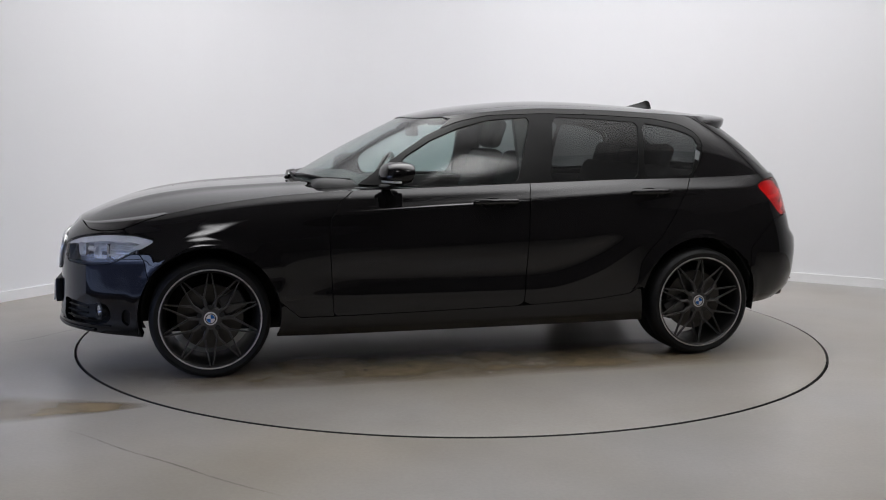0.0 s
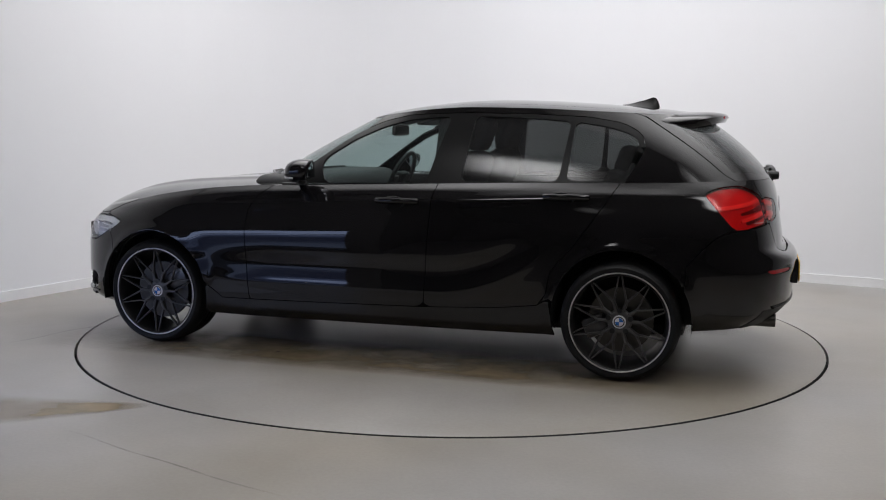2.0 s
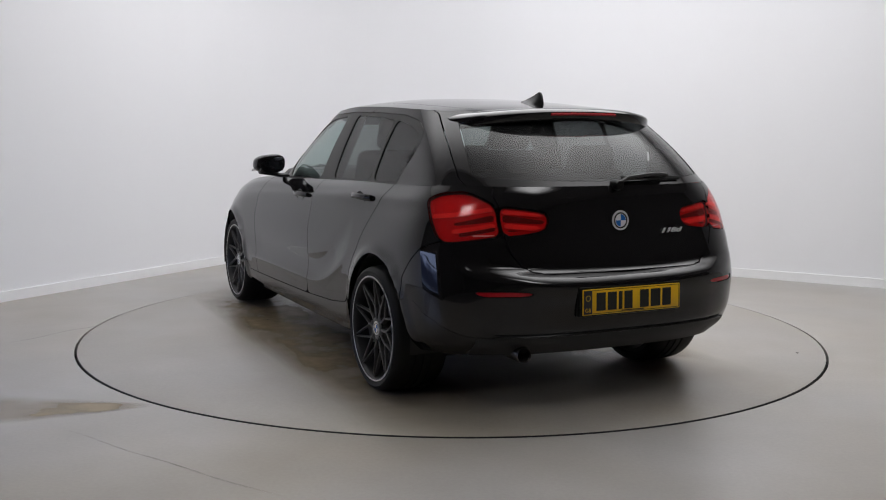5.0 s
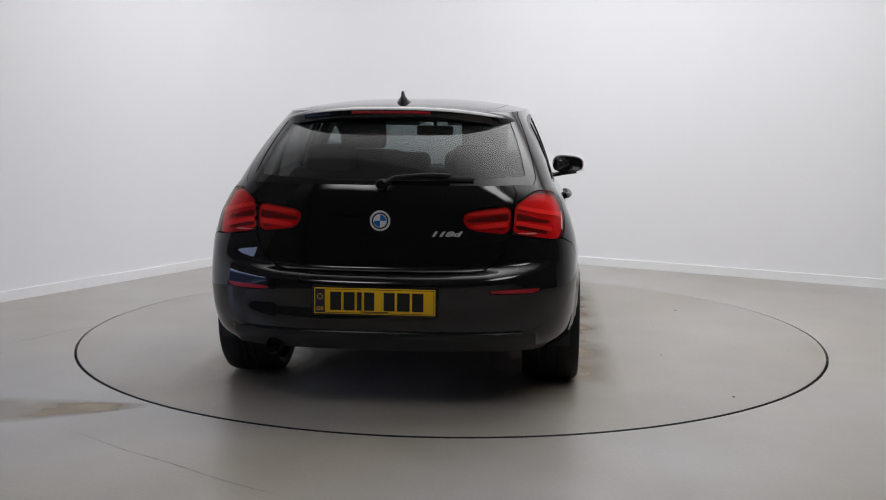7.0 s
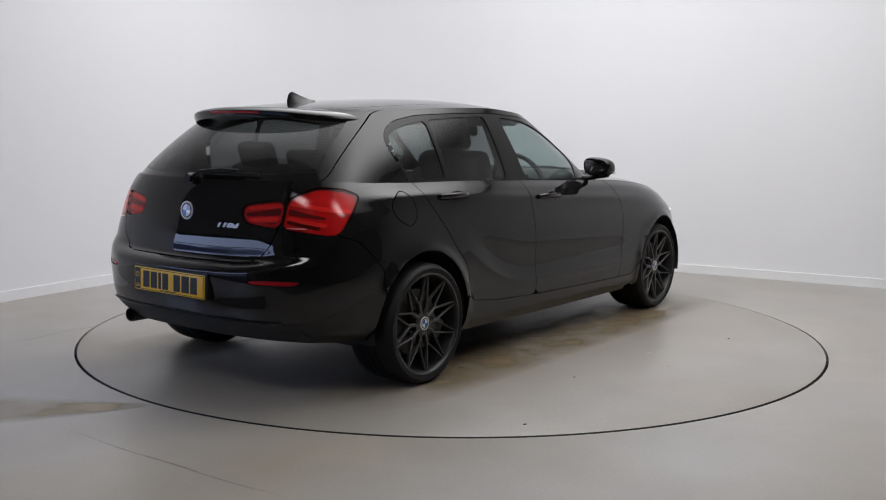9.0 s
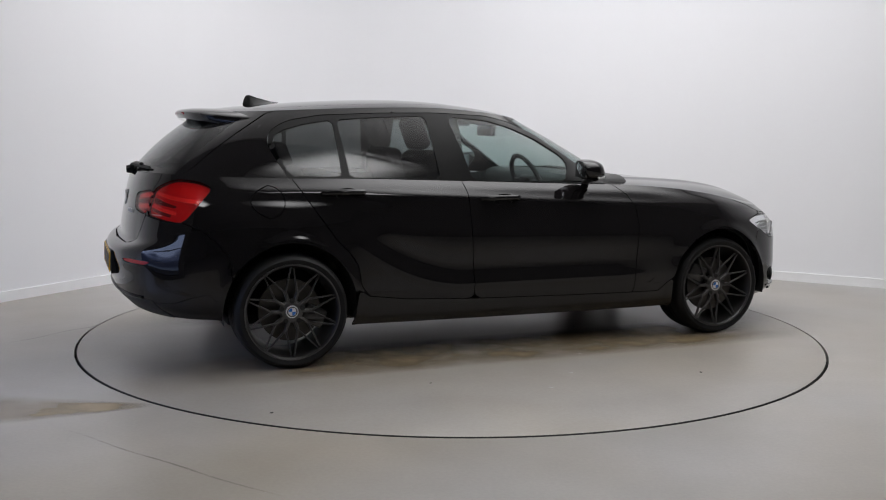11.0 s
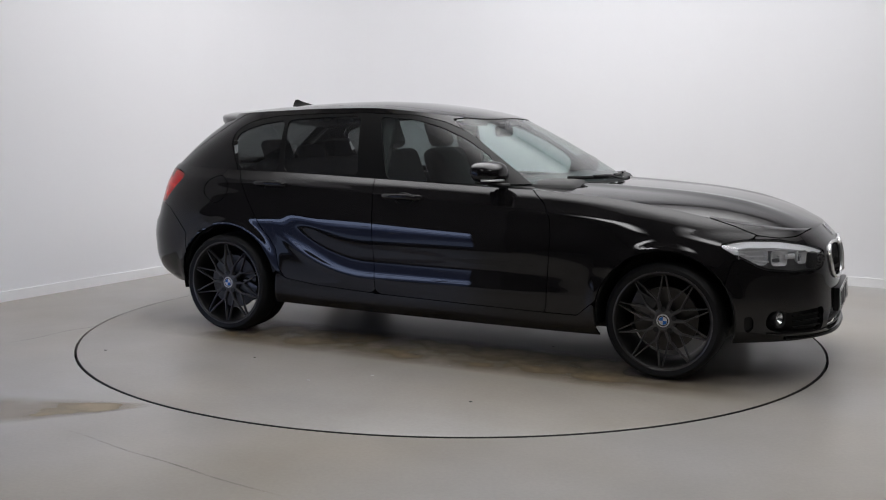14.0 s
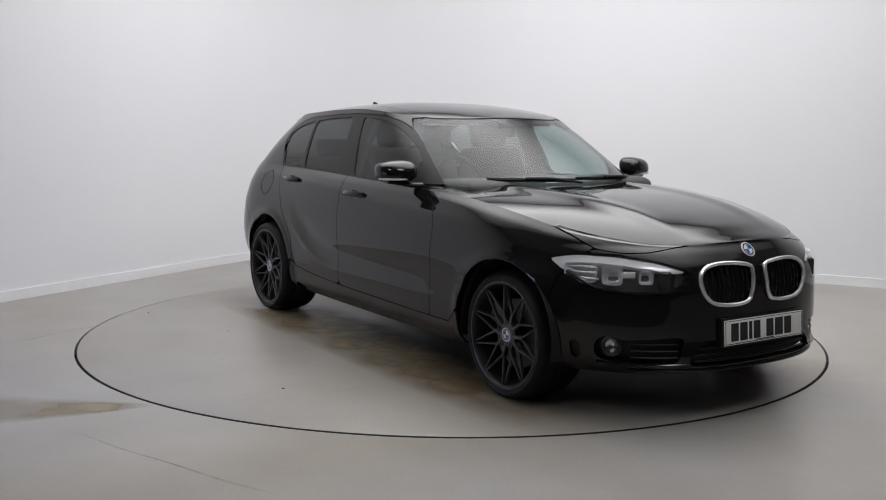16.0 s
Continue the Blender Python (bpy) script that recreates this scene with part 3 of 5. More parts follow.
def to_uz(pts):
    """(x, y, z) places beside the lower skin as places on its unrolled sheet; y None: on the flank."""
    out = []
    for x, y, z in pts:
        row = np.array([[np.interp(z, LOW[i, :, 2], LOW[i, :, k]) for k in (0, 1)] for i in range(len(LOW))])
        if y is None:
            y = float(np.interp(x, row[N_CORNER:, 0], row[N_CORNER:, 1])) if x > -1.4 else float(np.interp(-x, -row[:N_CORNER + 20, 0][::-1], row[:N_CORNER + 20, 1][::-1]))
        a, b = row[:-1], row[1:]
        ab = b - a
        t = np.clip((((x, y) - a) * ab).sum(1) / np.maximum((ab ** 2).sum(1), 1e-12), 0, 1)
        dist = np.hypot(*((a + ab * t[:, None]) - (x, y)).T)
        i = int(dist.argmin())
        out.append((LOW_U[i] + (LOW_U[i + 1] - LOW_U[i]) * t[i], z))
    return out


def soften(pts, times=2, reach=0.022):
    """Rounds a closed outline's corners, over a short reach at each."""
    P = [np.array(p, float) for p in pts]
    for _ in range(times):
        out = []
        n = len(P)
        for k in range(n):
            a, b, c = P[k - 1], P[k], P[(k + 1) % n]
            for q in (a, c):
                d = q - b
                ln = np.linalg.norm(d)
                out.append(b + d * (min(reach, 0.27 * ln) / max(ln, 1e-9)))
        P, reach = out, reach * 0.4
    return np.array(P)


def poly_dist(A, B, pts):
    """Signed distance of the sheet's places (A, B) to a closed outline, inside below zero."""
    P = np.array(pts, float)
    best = np.full(A.shape, 1e9)
    inside = np.zeros(A.shape, bool)
    for (x0, y0), (x1, y1) in zip(P, np.roll(P, -1, 0)):
        dx, dy = x1 - x0, y1 - y0
        t = np.clip(((A - x0) * dx + (B - y0) * dy) / max(dx * dx + dy * dy, 1e-12), 0, 1)
        best = np.minimum(best, np.hypot(A - x0 - t * dx, B - y0 - t * dy))
        if y0 != y1:
            inside ^= ((y0 > B) != (y1 > B)) & (A < dx * (B - y0) / dy + x0)
    return np.where(inside, -best, best)


def normals_of(G):
    du = np.gradient(G, axis=0)
    dv = np.gradient(G, axis=1)
    n = np.cross(dv, du)
    ln = np.linalg.norm(n, axis=2, keepdims=True)
    n = n / np.maximum(ln, 1e-9)
    return n


def sheet(G, field=None, offset=0.0, depth=0.012, mirror=0, flip=False):
    """The part of a grid where field is below zero, as bmesh, pushed out by offset, with its edges turned in by depth.
    mirror: 0 the left half, 1 the right half, 2 both, joined at the middle."""
    N = normals_of(G)
    # outward: away from the car's middle
    out = G - np.array([0.0, 0.0, 0.6])
    out[..., 0] = G[..., 0] - np.clip(G[..., 0], -1.5, 1.5)
    s = np.sign((N * out).sum(2).sum())
    N = N * s
    I, J = G.shape[:2]
    F = np.full((I, J), -1.0) if field is None else field
    V, VN, key, faces = [], [], {}, []

    def vert(k, p, n):
        if k not in key:
            key[k] = len(V)
            V.append(p + n * offset)
            VN.append(n)
        return key[k]

    ins = F < 0
    cnt = ins[:-1, :-1].astype(int) + ins[1:, :-1] + ins[1:, 1:] + ins[:-1, 1:]
    for i, j in zip(*np.nonzero(cnt)):
        C = ((i, j), (i + 1, j), (i + 1, j + 1), (i, j + 1))
        loop = []
        for k in range(4):
            a, b = C[k], C[(k + 1) % 4]
            if ins[a]:
                loop.append(vert(a, G[a], N[a]))
            if ins[a] != ins[b]:
                lo, hi = min(a, b), max(a, b)
                t = F[lo] / (F[lo] - F[hi])
                loop.append(vert((lo, hi), G[lo] + (G[hi] - G[lo]) * t, N[lo] + (N[hi] - N[lo]) * t))
        loop = [v for n, v in enumerate(loop) if v != loop[n - 1]]
        if len(loop) > 2:
            faces.append(loop)
    bm = bmesh.new()
    for side in ([1] if mirror == 0 else [-1] if mirror == 1 else [1, -1]):
        vs = [bm.verts.new((p[0], p[1] * side, p[2])) for p in V]
        for f in faces:
            try:
                bm.faces.new([vs[k] for k in (f if (side > 0) != flip else f[::-1])])
            except ValueError:
                pass
        if depth:
            bm.edges.ensure_lookup_table()
            rim = [e for e in bm.edges if len(e.link_faces) == 1]
            rim = [e for e in rim if not (mirror == 2 and abs(e.verts[0].co.y) < 1e-4 and abs(e.verts[1].co.y) < 1e-4)]
            idx = {v: k for k, v in enumerate(vs)}
            rim = [e for e in rim if e.verts[0] in idx and e.verts[1] in idx]
            low = {}
            for e in rim:
                for v in e.verts:
                    if v not in low:
                        n = VN[idx[v]]
                        low[v] = bm.verts.new((v.co.x - n[0] * depth, v.co.y - side * n[1] * depth, v.co.z - n[2] * depth))
            for e in rim:
                a, b = e.verts
                bm.faces.new((a, b, low[b], low[a]))
    if mirror == 2:
        bmesh.ops.remove_doubles(bm, verts=[v for v in bm.verts if abs(v.co.y) < 2e-3], dist=1e-3)
    # near-degenerate slivers at the joined middle
    bmesh.ops.dissolve_degenerate(bm, edges=bm.edges[:], dist=1e-5)
    bmesh.ops.recalc_face_normals(bm, faces=bm.faces[:])
    return bm


def both(name, G, field, material, label="", offset=0.0, depth=0.012, parent=None):
    """A part on each side of the car."""
    obs = [part(name, sheet(G, field, offset, depth, m), material, parent or car, label) for m in (0, 1)]
    if material in (M_GLASS, M_TINT):
        for o in obs:
            o.visible_shadow = False
    return obs


lx, ly, lz = LOW[..., 0], LOW[..., 1], LOW[..., 2]
GAP = 0.0022
SIDE = ly > 0.45
arch = np.minimum(np.hypot(lx - WB, lz - ARCH_Z) - ARCH_F, np.hypot(lx + WB, lz - ARCH_Z) - ARCH_R)
arch = np.where(SIDE, arch, 1.0)


def low_field(pts, rounds=2):
    return poly_dist(U_GRID, lz, soften(to_uz(pts), rounds) if rounds else to_uz(pts))


S = None   # a place on the flank
f_door_f = low_field([(.56, S, 1.1), (.57, S, .985), (.60, S, .947), (.69, S, .877), (.735, S, .797), (.748, S, .70), (.73, S, .32), (.715, S, .297), (.3, S, .303), (-.27, S, .315), (-.305, S, .335), (-.328, S, .72), (-.338, S, .90), (-.362, S, .99), (-.38, S, 1.1)], 0)
f_door_r = low_field([(-.38, S, 1.1), (-.362, S, .99), (-.338, S, .90), (-.328, S, .72), (-.305, S, .335), (-.34, S, .317), (-.7, S, .335), (-.92, S, .362), (-.965, S, .42), (-.985, S, .535), (-1.03, S, .60), (-1.093, S, .663), (-1.192, S, .802), (-1.244, S, .879), (-1.315, S, .99), (-1.33, S, 1.1)], 0)
f_sill = low_field([(1.02, S, .1), (1.02, S, .40), (.9, S, .297), (.715, S, .297), (.3, S, .303), (-.27, S, .315), (-.7, S, .335), (-.92, S, .362), (-.98, S, .40), (-1.03, S, .1)], 0)
f_head = low_field([(1.588, .783, .702), (1.693, .709, .727), (1.831, .602, .725), (1.954, .485, .702), (2.030, .385, .665), (2.038, .375, .636), (2.026, .435, .571), (1.935, .594, .562), (1.808, .707, .579), (1.683, .763, .645)], 2)
f_tail_o = low_field([(-1.728, .765, .948), (-1.750, .752, .964), (-1.80, .725, .984), (-1.895, .668, .992), (-1.955, .615, .962), (-1.994, .579, .932), (-2.030, .572, .806), (-1.95, .69, .788), (-1.905, .742, .778), (-1.868, .776, .782)], 1)
f_tail_i = low_field([(-1.998, .566, .934), (-2.045, .47, .922), (-2.070, .378, .908), (-2.077, .354, .882), (-2.081, .377, .826), (-2.06, .47, .813), (-2.034, .560, .806)], 1)
f_gate = low_field([(-2.00, .60, 1.1), (-1.985, .595, .985), (-2.00, .572, .935), (-2.034, .558, .80), (-2.05, .537, .731), (-2.08, .502, .682), (-2.11, .453, .653), (-2.13, .38, .645), (-2.15, .2, .643), (-2.155, 0.02, .642), (-2.155, -.2, .642), (-2.0, -.2, 1.1)], 0)
f_gate = np.where(lx < -1.7, np.where((ly < 0.4) & (lz > 0.643), np.minimum(f_gate, 0.643 - lz), f_gate), 1.0)
f_bump_r = low_field([(-1.60, S, .1), (-1.66, S, .60), (-1.73, S, .68), (-1.80, S, .745), (-1.866, .776, .776), (-1.95, .69, .784), (-2.034, .56, .802), (-2.05, .537, .731), (-2.08, .502, .682), (-2.11, .453, .653), (-2.13, .38, .645), (-2.15, .2, .643), (-2.155, .02, .642), (-2.155, -.3, .642), (-2.155, -.3, .1)], 0)
f_bump_r = np.where(lx < -1.55, np.where((ly < 0.4) & (lz < 0.639), np.minimum(f_bump_r, lz - 0.641), f_bump_r), 1.0)
f_bon_low = low_field([(1.2, S, 1.2), (1.28, S, .897), (1.45, .71, .850), (1.645, .669, .788), (1.766, .643, .742), (1.85, .58, .731), (1.93, .50, .735), (1.975, .40, .752), (2.0, .3, .765), (2.03, .2, .90)], 0)
f_bump_f = low_field([(1.55, S, .1), (1.64, S, .50), (1.66, S, .60), (1.683, .763, .645), (1.70, .75, .70), (1.75, .655, .745), (1.85, .58, .731), (1.93, .50, .735), (1.975, .40, .752), (2.0, .3, .762), (2.02, .15, .80), (2.1, -.2, .80), (2.1, -.2, .1)], 0)
f_bump_f = np.where(lx > 1.5, np.where((ly < 0.3), np.minimum(f_bump_f, -0.01), f_bump_f), 1.0)


def kidney_pts(g=0.0):
    return [(.042 - g, .650), (.052 - g, .671 + g), (.15, .684 + g), (.26, .683 + g), (.318 + g, .664 + g), (.345 + g, .628), (.328 + g, .565), (.290, .524 - g), (.21, .509 - g), (.10, .511 - g), (.058 - g, .530)]


f_kid = np.where(lx > 1.7, poly_dist(ly, lz, soften(kidney_pts(), 2, 0.03)), 1.0)
f_low_mid = np.where(lx > 1.7, poly_dist(ly, lz, soften([(-.5, .352), (.30, .352), (.36, .325), (.405, .262), (.36, .248), (-.5, .244)], 1)), 1.0)
f_low_side = low_field([(2.055, .40, .378), (1.95, .59, .366), (1.91, .63, .36), (1.865, .665, .385), (1.83, .70, .36), (1.82, .70, .29), (1.87, .655, .268), (2.06, .44, .262)], 2)
f_slot = low_field([(1.735, S, .355), (1.775, S, .345), (1.772, S, .275), (1.735, S, .265)], 1)
f_refl = low_field([(-2.01, .69, .576), (-2.10, .52, .578), (-2.13, .458, .569), (-2.11, .49, .557), (-2.03, .66, .555)], 1)
f_wing = np.maximum.reduce([-f_door_f, -f_sill, -f_bump_f, -f_bon_low, -f_head, np.where(lx > 0.4, -1.0, 1.0) + 0 * lx])
f_flap = np.where((lx < -1.2) & (ly > 0.6), np.hypot((lx + 1.457) / 1.06, lz - 0.876) - 0.084, 1.0)
f_quarter = np.maximum.reduce([-f_door_r, -f_sill, -f_bump_r, -f_gate, -f_tail_o, -f_tail_i, np.where(lx < -0.6, -1.0, 1.0)])


def cut(*fields):
    return np.maximum.reduce([np.maximum.reduce(fields) + GAP, -arch])


both("front_door", LOW, cut(f_door_f), M_PAINT)
both("rear_door", LOW, cut(f_door_r), M_PAINT)
both("side_skirt", LOW, cut(f_sill), M_PAINT)
both("front_wing", LOW, cut(f_wing), M_PAINT)
part("rear_quarter", sheet(LOW, cut(f_quarter), 0, 0.012, 0), M_PAINT, car)
part("rear_quarter", sheet(LOW, cut(f_quarter, -f_flap), 0, 0.012, 1), M_PAINT, car)
part("fuel_flap", sheet(LOW, cut(f_flap), 0, 0.012, 1), M_PAINT, car)
part("front_bumper", sheet(LOW, cut(f_bump_f, -f_head, -f_kid, -f_low_mid, -f_low_side, -f_slot), 0, 0.03, 2), M_PAINT, car)
part("rear_bumper", sheet(LOW, cut(f_bump_r, -f_tail_o, -f_refl), 0, 0.02, 2), M_PAINT, car)
part("tailgate", sheet(LOW, cut(f_gate, -f_tail_i), 0, 0.012, 2), M_PAINT, car)

bx, by = BON[..., 0], BON[..., 1]
cowl = 0.845 - 0.28 * (by / 0.72) ** 2.6 + 0.04
f_bon = cowl - bx
bonnet = join_bm(sheet(BON, np.maximum(f_bon, 0 * bx - 1) + GAP, 0, 0.0, 2), sheet(LOW, np.maximum(f_bon_low + GAP, -1 + 0 * lx), 0, 0.012, 2))
bmesh.ops.remove_doubles(bonnet, verts=bonnet.verts[:], dist=0.0006)
part("bonnet", bonnet, M_PAINT, car, angle=60)

under = np.maximum.reduce([-(arch + 0.005)])
part("body_shell", sheet(LOW, under, -0.055, 0.0, 2), M_BODY, car)
part("cowl_panel", sheet(BON, None, -0.03, 0.0, 2), M_BODY, car)

# cabin: pillars, glass, roof
cx, cy, cz = CAB[..., 0], CAB[..., 1], CAB[..., 2]
ZONE = np.array([{"r": 0, "s": 1, "f": 2}[z] for z, _ in outline_param()])[:, None] + 0 * cx.astype(int)
flank = (cy > 0.42) & (cx > -1.62) & (cx < 0.60)


def cab_side(pts, rounds=2):
    return np.where(flank, poly_dist(cx, cz, soften(pts, rounds)), 1.0)


w_f = cab_side([(.300, .958), (.352, 1.050), (.330, 1.102), (.168, 1.200), (.007, 1.267), (-.155, 1.309), (-.395, 1.327), (-.283, .970)], 1)
w_r = cab_side([(-.477, .984), (-.528, 1.331), (-.804, 1.320), (-1.043, 1.304), (-.998, .996)], 1)
w_q = cab_side([(-1.040, .999), (-1.064, 1.303), (-1.256, 1.274), (-1.367, 1.236), (-1.399, 1.200), (-1.366, 1.097), (-1.326, 1.006)], 1)
band = cab_side([(.62, .92), (.578, .962), (.343, 1.122), (.168, 1.236), (.007, 1.299), (-.155, 1.334), (-.48, 1.347), (-.805, 1.342), (-1.13, 1.327), (-1.307, 1.297), (-1.401, 1.249), (-1.431, 1.192), (-1.415, 1.130), (-1.335, 1.0), (-1.325, .92)], 1)
half_ws = spline([(.95, .70), (1.0, .69), (1.1, .655), (1.2, .615), (1.3, .565), (1.36, .52)])
w_ws = np.where(cx > -0.1, np.maximum.reduce([cy - half_ws(cz), 0.99 - cz + 0 * cx - 0.03, cz - (1.352 - 0.03 * (cy / 0.5) ** 2)]), 1.0)
half_rw = spline([(1.0, .605), (1.04, .622), (1.1, .610), (1.2, .580), (1.28, .548), (1.33, .525)])
w_rw = np.where(cx < -1.3, np.maximum.reduce([cy - half_rw(cz), 1.032 + 0.02 * (cy / 0.6) ** 2 - cz, cz - 1.318 + 0 * cx]), 1.0)
gate_up = np.where(cx < -1.3, np.maximum(cy - half_rw(cz) - 0.045, cz - 1.5), 1.0)
frame_f = np.maximum.reduce([-band, -w_ws, -w_rw, -gate_up]) + 0.0018
both("front_pillar", CAB, np.maximum(frame_f, -0.72 - cx), M_PAINT, "", 0, 0.02)
both("rear_pillar", CAB, np.maximum(frame_f, cx + 0.72), M_PAINT, "", 0, 0.02)
part("tailgate_frame", sheet(CAB, np.maximum(gate_up + 0.0018, -w_rw), 0, 0.015, 2), M_PAINT, car)
both("window_trim", CAB, np.maximum.reduce([band + 0.0015, -w_f, -w_r, -w_q]), M_TRIM, "satin black window surround", -0.001, 0.012)
both("front_window", CAB, w_f + 0.001, M_GLASS, "clear side window", -0.006, 0)
both("rear_window", CAB, w_r + 0.001, M_TINT, "tinted side window", -0.006, 0)
both("quarter_window", CAB, w_q + 0.001, M_TINT, "tinted side window", -0.006, 0)
part("windscreen", sheet(CAB, w_ws + 0.002, -0.004, 0, 2), M_GLASS, car, "curved clear windscreen").visible_shadow = False
part("rear_screen", sheet(CAB, w_rw + 0.002, -0.003, 0, 2), M_TINT, car, "tinted tailgate glass").visible_shadow = False
ry = ROOF[..., 1]
rail = (0.17 - (1 - ry / np.maximum(ry[:, :1], 1e-6))) * np.maximum(ry[:, :1], 1e-6)
rail = np.where((ROOF[..., 0] > 0.10) | (ROOF[..., 0] < -1.5), -0.5, rail)
part("roof", sheet(ROOF, rail + 0.0018, 0, 0.006, 2), M_PAINT, car, angle=60)
both("roof_rail", ROOF, -rail + 0.0018, M_PAINT, "", 0, 0.006)
part("roof_ditch", sheet(ROOF, None, -0.006, 0.0, 2), M_BODY, car)
part("headliner", sheet(ROOF, None, -0.03, 0.0, 2), M_LINER, car)

# ---------------------------------------------------------------- wheels
def wheel(x, y, side):
    w = new("wheel")
    w.parent = car
    w.matrix_basis = Matrix.Translation((x, y, 0.303)) @ Matrix.Diagonal((1, side, 1, 1))
    tyre = [(.248, .030), (.262, .036), (.285, .040), (.305, .030), (.317, .008), (.3215, -.03), (.3218, -.058), (.315, -.060), (.315, -.067), (.322, -.069), (.322, -.098), (.315, -.100), (.315, -.108), (.322, -.110), (.3218, -.140), (.315, -.142), (.315, -.149), (.3215, -.151), (.3215, -.17), (.317, -.208), (.300, -.232), (.262, -.236), (.248, -.228)]
    tyre = [(r if r < .255 else .255 + (r - .255) * .72, h) for r, h in tyre]
    part("tyre", lathe_bm(tyre, 72, closed=True), M_TYRE, w, "low-profile black tyre")
    rim = [(.249, .026), (.250, .034), (.246, .036), (.241, .031), (.236, .018), (.228, -.02), (.222, -.06), (.220, -.20), (.235, -.225), (.248, -.225)]
    part("rim", lathe_bm(rim, 72), M_BARREL, w, "dark alloy rim barrel")
    part("rim_lip", lathe_bm([(.2475, .0352), (.2510, .0368), (.2545, .0360), (.2540, .0305), (.2478, .031)], 72, closed=True), M_LIP if side > 0 else M_LIP_DARK, w, "scuffed bright rim edge" if side > 0 else "gunmetal rim edge")
    def spoke(a0, r0, a1, r1, wid, d0, d1, thick):
        p0 = Vector((r0 * math.cos(a0), d0, r0 * math.sin(a0)))
        p1 = Vector((r1 * math.cos(a1), d1, r1 * math.sin(a1)))
        d = (p1 - p0).normalized()
        n = Vector((0, 1, 0))
        s = d.cross(n).normalized()
        bm = bmesh.new()
        q = []
        for p, ww in ((p0, wid * 1.25), (p1, wid * 0.8)):
            q.append([bm.verts.new(p + s * (k * ww) + n * h) for k, h in ((-1, -thick), (-1, -.004), (-.55, 0), (.55, 0), (1, -.004), (1, -thick))])
        for k in range(6):
            bm.faces.new((q[0][k], q[0][(k + 1) % 6], q[1][(k + 1) % 6], q[1][k]))
        bm.faces.new(q[0][::-1])
        bm.faces.new(q[1])
        bmesh.ops.recalc_face_normals(bm, faces=bm.faces[:])
        return bm
    for k in range(10):
        tip = radians(36 * k + 90)
        for sgn in (-1, 1):
            part("spoke", spoke(tip + sgn * radians(16.6), 0.108, tip + sgn * radians(1.3), 0.243, 0.0040, 0.006, 0.026, 0.016), M_RIM, w, smooth=False)
        part("spoke", spoke(tip + radians(18), 0.040, tip + radians(18), 0.116, 0.0085, 0.009, 0.006, 0.026), M_RIM, w, smooth=False)
    hub = [(.001, .006), (.034, .006), (.036, .010), (.040, .011), (.052, .008), (.060, .003), (.062, -.03), (.001, -.03)]
    part("hub", lathe_bm(hub, 60), M_RIM, w)
    for k in range(5):
        a = radians(72 * k + 54 + 36)
        part("wheel_bolt", cyl_bm(.0135, .0135, .006, Matrix.Translation((.058 * math.cos(a), .0085, .058 * math.sin(a))) @ Matrix.Rotation(radians(90), 4, "X"), 20), M_BODY, w, "dark bolt hole", smooth=False)
    badge(w, Matrix.Translation((0, 0.008, 0)) @ Matrix.Rotation(radians(-90), 4, "X"), 0.0335, "round wheel centre cap in blue and white quarters")
    part("brake_disc", lathe_bm([(.06, -.055), (.165, -.055), (.165, -.08), (.06, -.08)], 60, closed=True), M_DISC_STEEL, w, "steel brake disc")
    part("brake_caliper", box_bm(.12, .08, .10, Matrix.Rotation(radians(25), 4, "Y") @ Matrix.Translation((-.13 if x > 0 else .13, -.06, 0.02)), .012), M_LIP_DARK, w, "cast grey brake caliper")
    return w


def badge(parent, m, r, label):
    """A round badge: dark ring with a chrome edge, quarters in blue and white."""
    b = part("badge", lathe_bm([(.001, .0), (r * .98, .0), (r, .001), (r, .004), (r * .95, .005), (r * .86, .0042), (r * .66, .0042), (r * .62, .005), (r * .58, .0042), (.001, .0042)], 48, m @ Matrix.Rotation(radians(90), 4, "X")), M_SILVER, parent, label)
    ring = part("badge_ring", lathe_bm([(r * .66, .0050), (r * .80, .0050), (r * .80, .0042), (r * .66, .0042)], 48, m @ Matrix.Rotation(radians(90), 4, "X"), closed=True), M_INK, b)
    for k in range(4):
        bm = bmesh.new()
        c = bm.verts.new((0, 0, .0052))
        pts = [bm.verts.new((r * .6 * math.cos(radians(90 * k + s * 10)), r * .6 * math.sin(radians(90 * k + s * 10)), .0052)) for s in range(10)]
        for i in range(9):
            bm.faces.new((c, pts[i], pts[i + 1]))
        bm.transform(m)
        part("badge_quarter", bm, M_BLUE if k % 2 == 0 else M_BWHITE, b, smooth=False)
    return b


for x, y in ((WB, .815), (-WB, .852)):
    wheel(x, y, 1)
    wheel(x, -y, -1)
for x in (WB, -WB):
    for sd in (1, -1):
        bm = bmesh.new()
        rows = []
        for k in range(25):
            a = radians(-12 + k * 204 / 24)
            r = (ARCH_F if x > 0 else ARCH_R) + 0.004
            rows.append([bm.verts.new((x + r * math.cos(a), sd * yy, ARCH_Z + r * math.sin(a))) for yy in (.845, .50)])
        for A, B in zip(rows, rows[1:]):
            bm.faces.new((A[0], A[1], B[1], B[0]))
        bm.faces.new([r[1] for r in rows])
        part("wheel_arch_liner", bm, M_BODY, car)
part("underbody", box_bm(3.3, 1.3, .06, Matrix.Translation((0, 0, .235)), .02), M_BODY, car)

# ---------------------------------------------------------------- fittings on the skin
def row_at(z):
    return np.array([[np.interp(z, LOW[i, :, 2], LOW[i, :, k]) for k in (0, 1)] for i in range(len(LOW))])


